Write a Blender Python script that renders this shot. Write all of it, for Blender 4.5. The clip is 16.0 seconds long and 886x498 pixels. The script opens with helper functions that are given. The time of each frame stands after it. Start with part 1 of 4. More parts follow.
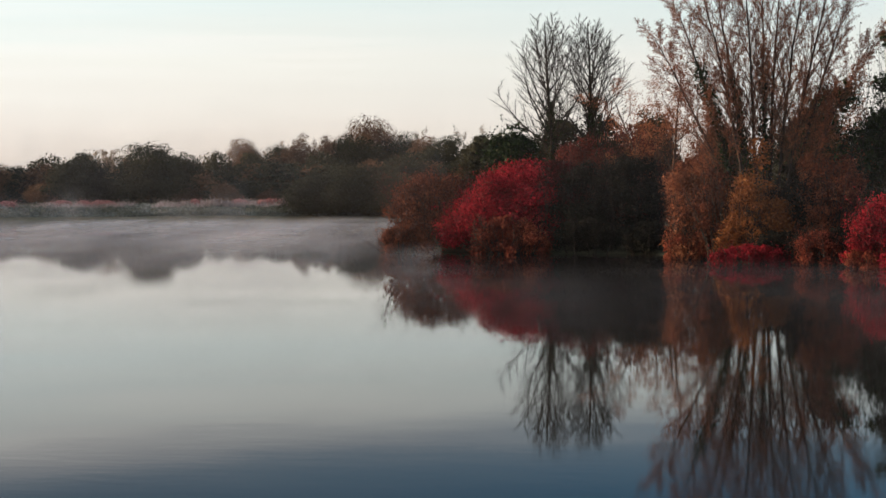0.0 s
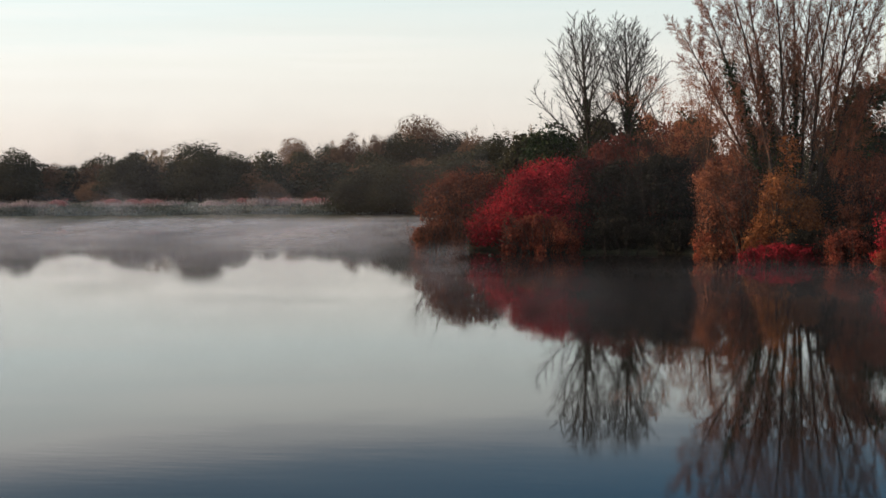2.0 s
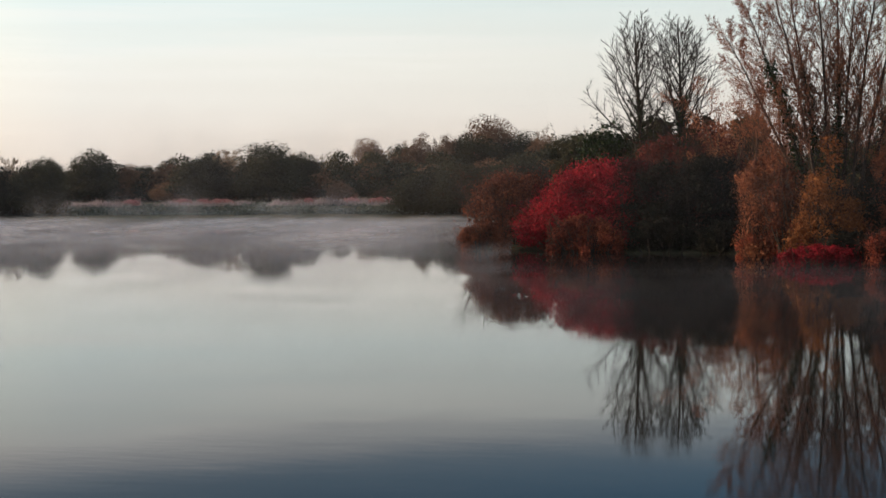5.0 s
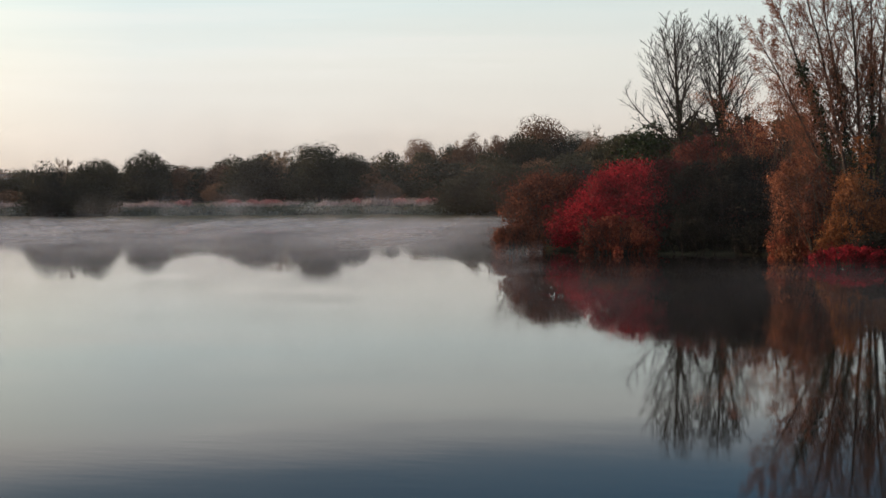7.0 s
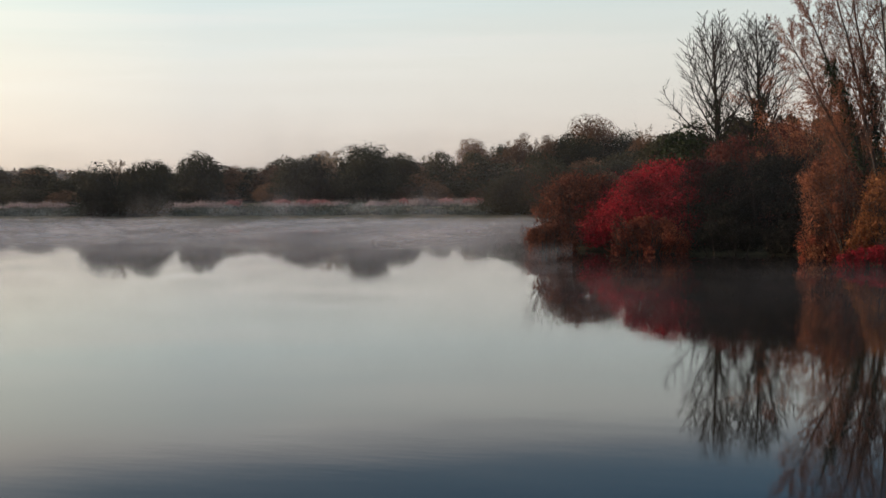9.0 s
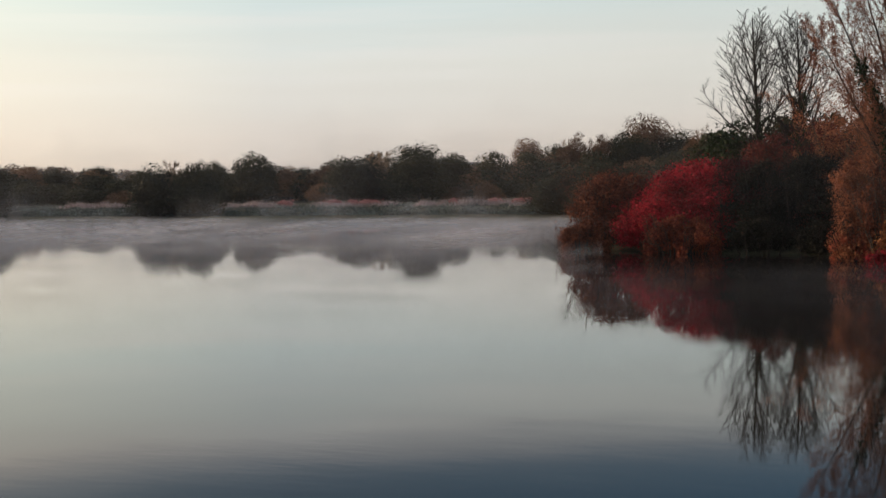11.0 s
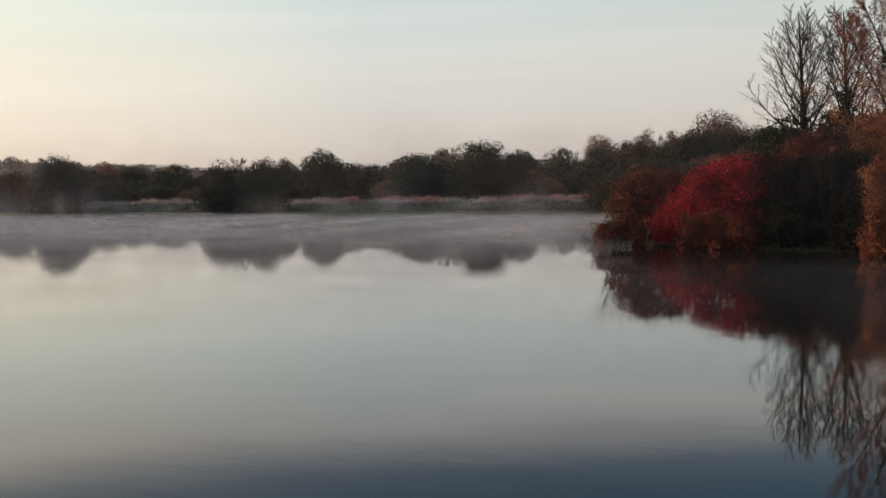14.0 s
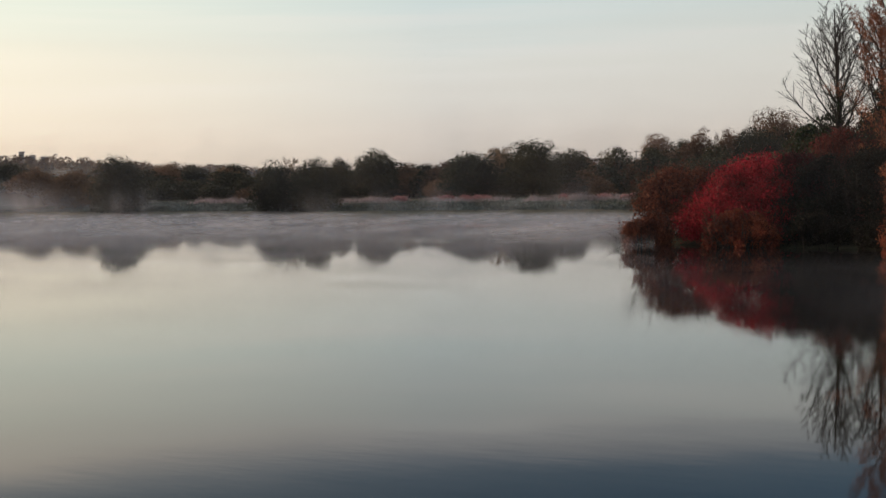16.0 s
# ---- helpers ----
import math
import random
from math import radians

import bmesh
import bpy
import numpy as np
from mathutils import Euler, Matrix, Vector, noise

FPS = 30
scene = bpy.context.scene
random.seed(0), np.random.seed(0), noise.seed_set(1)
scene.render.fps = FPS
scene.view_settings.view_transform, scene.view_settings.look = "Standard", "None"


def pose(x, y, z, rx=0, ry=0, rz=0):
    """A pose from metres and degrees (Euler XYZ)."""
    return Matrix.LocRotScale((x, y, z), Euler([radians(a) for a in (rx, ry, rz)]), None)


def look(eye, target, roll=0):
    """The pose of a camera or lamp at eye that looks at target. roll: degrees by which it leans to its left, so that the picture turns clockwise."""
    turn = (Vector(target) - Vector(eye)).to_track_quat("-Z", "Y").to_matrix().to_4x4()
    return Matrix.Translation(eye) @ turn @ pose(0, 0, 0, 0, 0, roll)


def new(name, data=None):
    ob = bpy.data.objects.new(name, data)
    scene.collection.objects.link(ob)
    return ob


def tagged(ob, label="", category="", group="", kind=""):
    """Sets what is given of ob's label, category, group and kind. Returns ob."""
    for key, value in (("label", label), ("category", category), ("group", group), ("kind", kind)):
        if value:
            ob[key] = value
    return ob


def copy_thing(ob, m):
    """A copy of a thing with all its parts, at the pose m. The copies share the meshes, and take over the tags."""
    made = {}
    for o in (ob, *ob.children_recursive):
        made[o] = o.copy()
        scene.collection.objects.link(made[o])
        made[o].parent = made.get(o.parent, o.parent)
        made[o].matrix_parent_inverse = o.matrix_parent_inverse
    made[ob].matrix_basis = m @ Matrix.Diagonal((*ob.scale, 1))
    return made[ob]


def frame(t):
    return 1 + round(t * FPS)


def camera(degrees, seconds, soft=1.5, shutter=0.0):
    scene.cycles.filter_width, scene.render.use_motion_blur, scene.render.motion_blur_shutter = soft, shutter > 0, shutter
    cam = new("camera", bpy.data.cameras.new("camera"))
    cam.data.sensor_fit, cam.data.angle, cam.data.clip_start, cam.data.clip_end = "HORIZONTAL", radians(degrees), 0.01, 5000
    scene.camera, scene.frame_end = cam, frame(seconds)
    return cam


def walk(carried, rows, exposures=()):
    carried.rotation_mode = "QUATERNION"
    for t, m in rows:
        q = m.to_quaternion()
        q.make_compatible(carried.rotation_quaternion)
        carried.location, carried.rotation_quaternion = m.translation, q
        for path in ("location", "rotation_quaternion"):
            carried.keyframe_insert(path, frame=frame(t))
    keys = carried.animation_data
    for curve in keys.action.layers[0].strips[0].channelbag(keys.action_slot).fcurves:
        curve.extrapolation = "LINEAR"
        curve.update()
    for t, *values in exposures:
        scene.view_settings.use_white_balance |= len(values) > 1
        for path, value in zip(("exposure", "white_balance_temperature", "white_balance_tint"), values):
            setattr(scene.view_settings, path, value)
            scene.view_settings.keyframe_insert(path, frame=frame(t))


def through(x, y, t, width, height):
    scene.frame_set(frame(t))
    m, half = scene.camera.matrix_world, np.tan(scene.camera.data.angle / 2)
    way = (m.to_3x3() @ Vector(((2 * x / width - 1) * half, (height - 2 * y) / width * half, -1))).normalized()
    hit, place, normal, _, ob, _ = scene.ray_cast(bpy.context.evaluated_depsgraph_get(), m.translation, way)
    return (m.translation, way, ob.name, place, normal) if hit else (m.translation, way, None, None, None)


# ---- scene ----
cam = camera(38.6, 16.0, 1.5)
PATH = [
    (0, (1.627, 2.484, 7.996), (1.399, 4.4670, 7.8773), -0.55),
    (0.5, (2.408, 2.643, 7.937), (2.156, 4.6237, 7.8180), -0.56),
    (1, (3.131, 2.781, 7.902), (2.855, 4.7582, 7.7830), -0.46),
    (1.5, (3.829, 2.843, 7.876), (3.531, 4.8168, 7.7575), -0.47),
    (2, (4.509, 2.841, 7.870), (4.188, 4.8111, 7.7515), -0.57),
    (2.5, (5.207, 2.775, 7.898), (4.863, 4.7415, 7.7791), -0.58),
    (3, (5.853, 2.604, 7.930), (5.488, 4.5669, 7.8105), -0.58),
    (3.5, (6.546, 2.444, 7.953), (6.160, 4.4031, 7.8338), -0.59),
    (4, (7.256, 2.336, 7.957), (6.848, 4.2907, 7.8387), -0.59),
    (6.5, (10.706, 2.401, 8.041), (10.185, 4.3283, 7.9224), -0.72),
    (7, (11.443, 2.368, 8.037), (10.898, 4.2887, 7.9198), -0.73),
    (7.5, (12.150, 2.323, 8.070), (11.582, 4.2374, 7.9532), -0.83),
    (8, (12.929, 2.281, 8.084), (12.339, 4.1888, 7.9675), -0.84),
    (8.5, (13.694, 2.261, 8.077), (13.080, 4.1612, 7.9608), -0.84),
    (9, (14.486, 2.323, 8.103), (13.849, 4.2148, 7.9863), -0.85),
    (9.5, (15.311, 2.396, 8.140), (14.648, 4.2792, 8.0239), -0.95),
    (10, (16.196, 2.494, 8.152), (15.508, 4.3682, 8.0361), -0.96),
    (12.5, (20.631, 3.264, 7.958), (19.832, 5.0942, 7.8413), -1.08),
    (13, (21.596, 3.382, 7.943), (20.778, 5.2035, 7.8254), -1.09),
    (13.5, (22.610, 3.484, 7.881), (21.770, 5.2950, 7.7646), -1.09),
    (14, (23.634, 3.618, 7.834), (22.770, 5.4183, 7.7167), -1.00),
    (14.5, (24.663, 3.784, 7.766), (23.774, 5.5715, 7.6494), -1.01),
    (15, (25.750, 3.961, 7.720), (24.836, 5.7368, 7.6041), -1.01),
    (15.5, (26.974, 4.109, 7.711), (26.036, 5.8721, 7.5950), -1.12),
    (16, (28.325, 4.237, 7.663), (27.362, 5.9861, 7.5471), -1.12),
]
walk(cam, [(t, look(eye, target, roll)) for t, eye, target, roll in PATH], [(0.0, 0.12), (8.0, -0.1), (16.0, -0.35)])


# ---- sky, sun, exposure ----
scene.cycles.transparent_max_bounces = 48
SUN_AZ, SUN_EL = radians(269), radians(7)
world = bpy.data.worlds.new("dawn_sky")
scene.world = world
world.use_nodes = True


def node(tree, kind, **values):
    n = tree.nodes.new(kind)
    for k, v in values.items():
        if k in n.inputs:
            n.inputs[k].default_value = v
    return n


def ramp(tree, stops, source):
    n = tree.nodes.new("ShaderNodeValToRGB")
    e = n.color_ramp.elements
    while len(e) < len(stops):
        e.new(0.5)
    for el, (p, c) in zip(e, stops):
        el.position = p
        el.color = (*c, 1) if isinstance(c, tuple) else (c, c, c, 1)
    tree.links.new(source, n.inputs[0])
    return n.outputs[0]


def math_node(tree, op, a, b=None):
    n = tree.nodes.new("ShaderNodeMath")
    n.operation = op
    for i, v in enumerate((a, b)):
        if v is None:
            continue
        if isinstance(v, (int, float)):
            n.inputs[i].default_value = v
        else:
            tree.links.new(v, n.inputs[i])
    return n.outputs[0]


def mix_colour(tree, fac, a, b, blend="MIX"):
    n = tree.nodes.new("ShaderNodeMix")
    n.data_type, n.blend_type = "RGBA", blend
    for key, v in (("Factor", fac), ("A", a), ("B", b)):
        sock = [s for s in n.inputs if s.name == key and (s.type == "RGBA" or key == "Factor" and s.type == "VALUE")][0]
        if isinstance(v, (int, float)):
            sock.default_value = v
        elif isinstance(v, tuple):
            sock.default_value = (*v, 1)
        else:
            tree.links.new(v, sock)
    return [s for s in n.outputs if s.type == "RGBA"][0]


def noise_tex(tree, vector, scale, detail=3.0, rough=0.55):
    n = node(tree, "ShaderNodeTexNoise", Scale=scale, Detail=detail, Roughness=rough)
    if vector is not None:
        tree.links.new(vector, n.inputs["Vector"])
    return n.outputs["Fac"]


def mapping(tree, vector, scale=(1, 1, 1), rot=(0, 0, 0)):
    n = node(tree, "ShaderNodeMapping")
    n.inputs["Scale"].default_value = scale
    n.inputs["Rotation"].default_value = rot
    tree.links.new(vector, n.inputs["Vector"])
    return n.outputs[0]


def build_sky():
    nt = world.node_tree
    nt.nodes.clear()
    sky = nt.nodes.new("ShaderNodeTexSky")
    sky.sky_type, sky.sun_disc = "NISHITA", False
    sky.sun_elevation, sky.sun_rotation = SUN_EL, SUN_AZ
    sky.air_density, sky.dust_density, sky.ozone_density = 1.0, 1.2, 1.5
    co = nt.nodes.new("ShaderNodeTexCoord").outputs["Generated"]
    sep = nt.nodes.new("ShaderNodeSeparateXYZ")
    nt.links.new(co, sep.inputs[0])
    z = sep.outputs["Z"]
    # thin high cloud veil: bright low over the horizon, ending in a ragged edge
    streak = noise_tex(nt, mapping(nt, co, (2.2, 2.2, 22), (0.06, 0.04, 0)), 1.6, 5, 0.6)
    lifted = math_node(nt, "ADD", z, math_node(nt, "MULTIPLY", math_node(nt, "SUBTRACT", streak, 0.5), 0.03))
    tilt = math_node(nt, "ADD", lifted, math_node(nt, "MULTIPLY", sep.outputs["X"], VEIL_LEAN))
    veil = ramp(nt, VEIL_STOPS, tilt)
    haze = ramp(nt, HAZE_STOPS, math_node(nt, "ADD", z, math_node(nt, "MULTIPLY", math_node(nt, "SUBTRACT", streak, 0.5), 0.03)))
    base = mix_colour(nt, 1.0, sky.outputs[0], (SKY_GAIN * 0.3, SKY_GAIN * 1.1, SKY_GAIN * 1.62), "MULTIPLY")
    # a second thin veil overhead, unseen, added to brighten the ambient light
    high = ramp(nt, [(0.3, 0.0), (0.6, 0.85)], math_node(nt, "ADD", z, math_node(nt, "MULTIPLY", math_node(nt, "SUBTRACT", streak, 0.5), 0.3)))
    base = mix_colour(nt, high, base, (8.2, 7.1, 6.5))
    side = math_node(nt, "ADD", math_node(nt, "MULTIPLY", sep.outputs["X"], math.sin(SUN_AZ)), math_node(nt, "MULTIPLY", sep.outputs["Y"], math.cos(SUN_AZ)))
    glow = ramp(nt, [(0.0, (0.85, 0.9, 0.94)), (0.5, (0.97, 0.97, 0.96)), (0.6, (1.03, 1.02, 1.0)), (0.735, (1.1, 1.1, 1.09)), (0.87, (1.54, 1.42, 1.22)), (1.0, (1.75, 1.55, 1.3))], math_node(nt, "ADD", math_node(nt, "MULTIPLY", side, 0.5), 0.5))
    deep = ramp(nt, [(0.4, 0.95), (0.55, 0.74), (0.63, 0.61), (0.72, 0.47), (0.9, 0.36)], math_node(nt, "ADD", math_node(nt, "MULTIPLY", side, 0.5), 0.5))
    low_sky = ramp(nt, [(0.3, 1.0), (0.5, 0.0)], z)
    base = mix_colour(nt, low_sky, base, mix_colour(nt, 1.0, base, deep, "MULTIPLY"))
    # long thin streaks of cirrus
    wisp = noise_tex(nt, mapping(nt, co, (1.3, 1.3, 34), (0.03, 0.02, 0)), 2.0, 6, 0.62)
    thin = math_node(nt, "MULTIPLY", ramp(nt, [(0.5, 0.0), (0.72, 0.4)], wisp), ramp(nt, [(0.03, 0.0), (0.08, 1.0), (0.25, 1.0), (0.35, 0.0)], z))
    haze = mix_colour(nt, thin, mix_colour(nt, 1.0, haze, ramp(nt, [(0.25, 0.965), (0.6, 1.0)], wisp), "MULTIPLY"), (8.6, 8.45, 8.15))
    col = mix_colour(nt, veil, base, mix_colour(nt, 1.0, haze, glow, "MULTIPLY"))
    bg = nt.nodes.new("ShaderNodeBackground")
    bg.inputs["Strength"].default_value = SKY_STRENGTH
    nt.links.new(col, bg.inputs["Color"])
    out = nt.nodes.new("ShaderNodeOutputWorld")
    nt.links.new(bg.outputs[0], out.inputs[0])


SKY_STRENGTH, SKY_GAIN, VEIL_LEAN = 0.1, 1.0, 0.04
VEIL_STOPS = [(0.0, 1.0), (0.178, 1.0), (0.214, 0.28), (0.275, 0.0)]
HAZE_STOPS = [(0.0, (7.2, 6.2, 5.5)), (0.048, (8.1, 7.65, 7.05)), (0.09, (8.2, 8.2, 7.7)), (0.132, (7.35, 8.25, 8.15)), (0.176, (6.9, 7.5, 7.4)), (0.21, (6.5, 6.4, 6.4)), (0.23, (5.3, 5.7, 6.3))]
build_sky()

sun = new("sun", bpy.data.lights.new("sun", "SUN"))
sun.data.energy, sun.data.angle, sun.data.color = 4.2, radians(3.0), (1.0, 0.68, 0.44)
sun.matrix_world = look((math.sin(SUN_AZ) * 300 * math.cos(SUN_EL), math.cos(SUN_AZ) * 300 * math.cos(SUN_EL), 300 * math.sin(SUN_EL)), (0, 0, 0))

# ---- materials ----


def material(name):
    m = bpy.data.materials.new(name)
    m.use_nodes = True
    return m, m.node_tree, m.node_tree.nodes["Principled BSDF"]


def leaf_material(name, stops, patch=((0.0, 0.72), (1.0, 1.15)), gloss=0.55, through=0.25, patch_size=0.35, speck=0.36):
    """Leaves: each leaf takes a colour of its own, drifting over the crown in patches; some light passes through."""
    m, nt, p = material(name)
    geo = nt.nodes.new("ShaderNodeNewGeometry")
    info = nt.nodes.new("ShaderNodeObjectInfo")
    big = noise_tex(nt, geo.outputs["Position"], patch_size, 3)
    pick = math_node(nt, "ADD", math_node(nt, "MULTIPLY", math_node(nt, "ADD", math_node(nt, "MULTIPLY", math_node(nt, "SUBTRACT", geo.outputs["Random Per Island"], 0.5), speck), 0.225), 1.0),
                     math_node(nt, "MULTIPLY", math_node(nt, "SUBTRACT", big, 0.25), 1.0))
    pick = math_node(nt, "ADD", pick, math_node(nt, "MULTIPLY", math_node(nt, "SUBTRACT", info.outputs["Random"], 0.5), 0.3))
    col = ramp(nt, stops, pick)
    val = ramp(nt, [(p0, v) for p0, v in patch], math_node(nt, "FRACT", math_node(nt, "MULTIPLY", geo.outputs["Random Per Island"], 7.31)))
    col = mix_colour(nt, 1.0, col, val, "MULTIPLY")
    nt.links.new(col, p.inputs["Base Color"])
    p.inputs["Roughness"].default_value = gloss
    p.inputs["Specular IOR Level"].default_value = 0.1
    tr = nt.nodes.new("ShaderNodeBsdfTranslucent")
    nt.links.new(col, tr.inputs[0])
    mx = nt.nodes.new("ShaderNodeMixShader")
    mx.inputs[0].default_value = through
    nt.links.new(p.outputs[0], mx.inputs[1])
    nt.links.new(tr.outputs[0], mx.inputs[2])
    nt.links.new(mx.outputs[0], nt.nodes["Material Output"].inputs[0])
    return m


def bark_material(name, dark, light, scale=3.0):
    m, nt, p = material(name)
    geo = nt.nodes.new("ShaderNodeNewGeometry")
    v = mapping(nt, geo.outputs["Position"], (1, 1, 0.25))
    a = noise_tex(nt, v, scale, 5, 0.65)
    b = noise_tex(nt, v, scale * 6, 3)
    col = ramp(nt, [(0.3, dark), (0.7, light)], math_node(nt, "ADD", math_node(nt, "MULTIPLY", a, 0.7), math_node(nt, "MULTIPLY", b, 0.3)))
    nt.links.new(col, p.inputs["Base Color"])
    p.inputs["Roughness"].default_value = 0.9
    bump = node(nt, "ShaderNodeBump", Strength=0.6, Distance=0.03)
    nt.links.new(b, bump.inputs["Height"])
    nt.links.new(bump.outputs[0], p.inputs["Normal"])
    return m


def water_material():
    """Still lake water: dark, slightly peaty, with faint wind ripples in patches."""
    m, nt, p = material("lake_water")
    geo = nt.nodes.new("ShaderNodeNewGeometry")
    pos = geo.outputs["Position"]
    p.inputs["Base Color"].default_value = (0.018, 0.018, 0.018, 1)
    p.inputs["IOR"].default_value = WATER_IOR
    p.inputs["Specular IOR Level"].default_value = 0.5
    p.inputs["Specular Tint"].default_value = (1.0, 0.935, 0.895, 1)
    swell = noise_tex(nt, mapping(nt, pos, (0.16, 0.5, 1), (0, 0, 0.12)), 1.0, 2, 0.5)
    fine = noise_tex(nt, mapping(nt, pos, (0.8, 3.2, 1), (0, 0, 0.12)), 1.0, 2, 0.5)
    area = noise_tex(nt, mapping(nt, pos, (0.012, 0.05, 1)), 1.0, 3, 0.5)
    wind = ramp(nt, [(0.42, 0.0), (0.66, 1.0)], area)
    height = math_node(nt, "ADD", math_node(nt, "MULTIPLY", swell, 0.24),
                       math_node(nt, "MULTIPLY", fine, math_node(nt, "ADD", math_node(nt, "MULTIPLY", wind, 0.08), 0.02)))
    bump = node(nt, "ShaderNodeBump", Strength=1.0, Distance=WATER_BUMP)
    nt.links.new(height, bump.inputs["Height"])
    nt.links.new(bump.outputs[0], p.inputs["Normal"])
    rough = math_node(nt, "ADD", math_node(nt, "MULTIPLY", wind, 0.045), 0.022)
    nt.links.new(rough, p.inputs["Roughness"])
    sheen = node(nt, "ShaderNodeBsdfGlossy", Color=(1.0, 0.935, 0.895, 1))
    nt.links.new(rough, sheen.inputs["Roughness"])
    nt.links.new(bump.outputs[0], sheen.inputs["Normal"])
    mx = nt.nodes.new("ShaderNodeMixShader")
    mx.inputs[0].default_value = 0.095
    nt.links.new(p.outputs[0], mx.inputs[1])
    nt.links.new(sheen.outputs[0], mx.inputs[2])
    nt.links.new(mx.outputs[0], nt.nodes["Material Output"].inputs[0])
    return m


WATER_IOR, WATER_BUMP = 1.38, 0.009


def ground_material():
    m, nt, p = material("soil_and_turf")
    pos = nt.nodes.new("ShaderNodeNewGeometry").outputs["Position"]
    a = noise_tex(nt, pos, 0.07, 5, 0.6)
    b = noise_tex(nt, pos, 1.3, 4, 0.6)
    c1 = ramp(nt, [(0.3, (0.035, 0.045, 0.022)), (0.5, (0.07, 0.075, 0.045)), (0.7, (0.13, 0.11, 0.07))], a)
    c2 = ramp(nt, [(0.3, 0.55), (0.7, 1.2)], b)
    nt.links.new(mix_colour(nt, 1.0, c1, c2, "MULTIPLY"), p.inputs["Base Color"])
    p.inputs["Roughness"].default_value = 0.95
    bump = node(nt, "ShaderNodeBump", Strength=0.7, Distance=0.15)
    nt.links.new(b, bump.inputs["Height"])
    nt.links.new(bump.outputs[0], p.inputs["Normal"])
    return m


def mist_material(name, density, top, torn, grain, cool=False, west=False):
    """Ground mist: thin white vapour, dense at the water and torn into wisps above it."""
    m, nt, p = material(name)
    pos = nt.nodes.new("ShaderNodeNewGeometry").outputs["Position"]
    sep = nt.nodes.new("ShaderNodeSeparateXYZ")
    nt.links.new(pos, sep.inputs[0])
    puff = noise_tex(nt, mapping(nt, pos, (1, 0.2, 0.2)), grain, 3, 0.5)
    drift = noise_tex(nt, mapping(nt, pos, (0.02, 0.03, 0.05)), 1.0, 3, 0.5)
    h = math_node(nt, "DIVIDE", sep.outputs["Z"], math_node(nt, "MULTIPLY", math_node(nt, "ADD", drift, math_node(nt, "MULTIPLY", puff, 0.6)), top))
    fall = ramp(nt, [(0.0, 0.0), (0.28, 1.0), (0.45, 0.8), (0.75, 0.25), (1.0, 0.0)], h)
    wisps = ramp(nt, [(0.25 + torn * 0.25, 0.25 * (1 - torn)), (0.75, 1.0)], puff)
    d = math_node(nt, "MULTIPLY", math_node(nt, "MULTIPLY", fall, wisps), density)
    if cool:
        out = node(nt, "ShaderNodeMapRange")
        for key, v in (("From Min", 60), ("From Max", 160), ("To Min", 0.1), ("To Max", 1.0)):
            out.inputs[key].default_value = v
        nt.links.new(sep.outputs["Y"], out.inputs["Value"])
        d = math_node(nt, "MULTIPLY", d, out.outputs[0])
        aside = node(nt, "ShaderNodeMapRange")
        for key, v in (("From Min", 2), ("From Max", -40), ("To Min", 0.34), ("To Max", 1.0)):
            aside.inputs[key].default_value = v
        nt.links.new(sep.outputs["X"], aside.inputs["Value"])
        d = math_node(nt, "MULTIPLY", d, aside.outputs[0])
    if west:
        out = node(nt, "ShaderNodeMapRange")
        for key, v in (("From Min", -150), ("From Max", -210), ("To Min", 0.0), ("To Max", 1.0)):
            out.inputs[key].default_value = v
        nt.links.new(sep.outputs["X"], out.inputs["Value"])
        d = math_node(nt, "MULTIPLY", d, out.outputs[0])
    dif = node(nt, "ShaderNodeBsdfDiffuse", Color=(0.93, 0.93, 0.98, 1), Normal=(-0.45, -0.35, 0.82))
    tl = node(nt, "ShaderNodeBsdfTranslucent", Color=(0.93, 0.93, 0.98, 1), Normal=(0.45, 0.35, -0.82))
    both = nt.nodes.new("ShaderNodeMixShader")
    nt.links.new(dif.outputs[0], both.inputs[1])
    nt.links.new(tl.outputs[0], both.inputs[2])
    clear = nt.nodes.new("ShaderNodeBsdfTransparent")
    mx = nt.nodes.new("ShaderNodeMixShader")
    nt.links.new(d, mx.inputs[0])
    nt.links.new(clear.outputs[0], mx.inputs[1])
    nt.links.new(both.outputs[0], mx.inputs[2])
    nt.links.new(mx.outputs[0], nt.nodes["Material Output"].inputs[0])
    return m


def plain_material(name, colour, rough=0.8, metal=0.0):
    m, nt, p = material(name)
    pos = nt.nodes.new("ShaderNodeNewGeometry").outputs["Position"]
    v = ramp(nt, [(0.3, 0.75), (0.7, 1.15)], noise_tex(nt, pos, 1.5, 4))
    nt.links.new(mix_colour(nt, 1.0, colour, v, "MULTIPLY"), p.inputs["Base Color"])
    p.inputs["Roughness"].default_value, p.inputs["Metallic"].default_value = rough, metal
    return m


WATER = water_material()
GROUND = ground_material()
BARK = bark_material("grey_brown_bark", (0.035, 0.028, 0.022), (0.1, 0.08, 0.065))
BARK_DARK = bark_material("dark_bark", (0.012, 0.01, 0.009), (0.036, 0.029, 0.024))
BARK_WARM = bark_material("warm_willow_bark", (0.045, 0.027, 0.019), (0.13, 0.074, 0.05))
LEAF_RED = leaf_material("crimson_leaves", [(0.2, (0.13, 0.018, 0.022)), (0.5, (0.46, 0.026, 0.046)), (0.8, (0.68, 0.056, 0.072))])
LEAF_RUST = leaf_material("rust_orange_leaves", [(0.2, (0.085, 0.027, 0.021)), (0.5, (0.27, 0.066, 0.042)), (0.85, (0.5, 0.16, 0.078))])
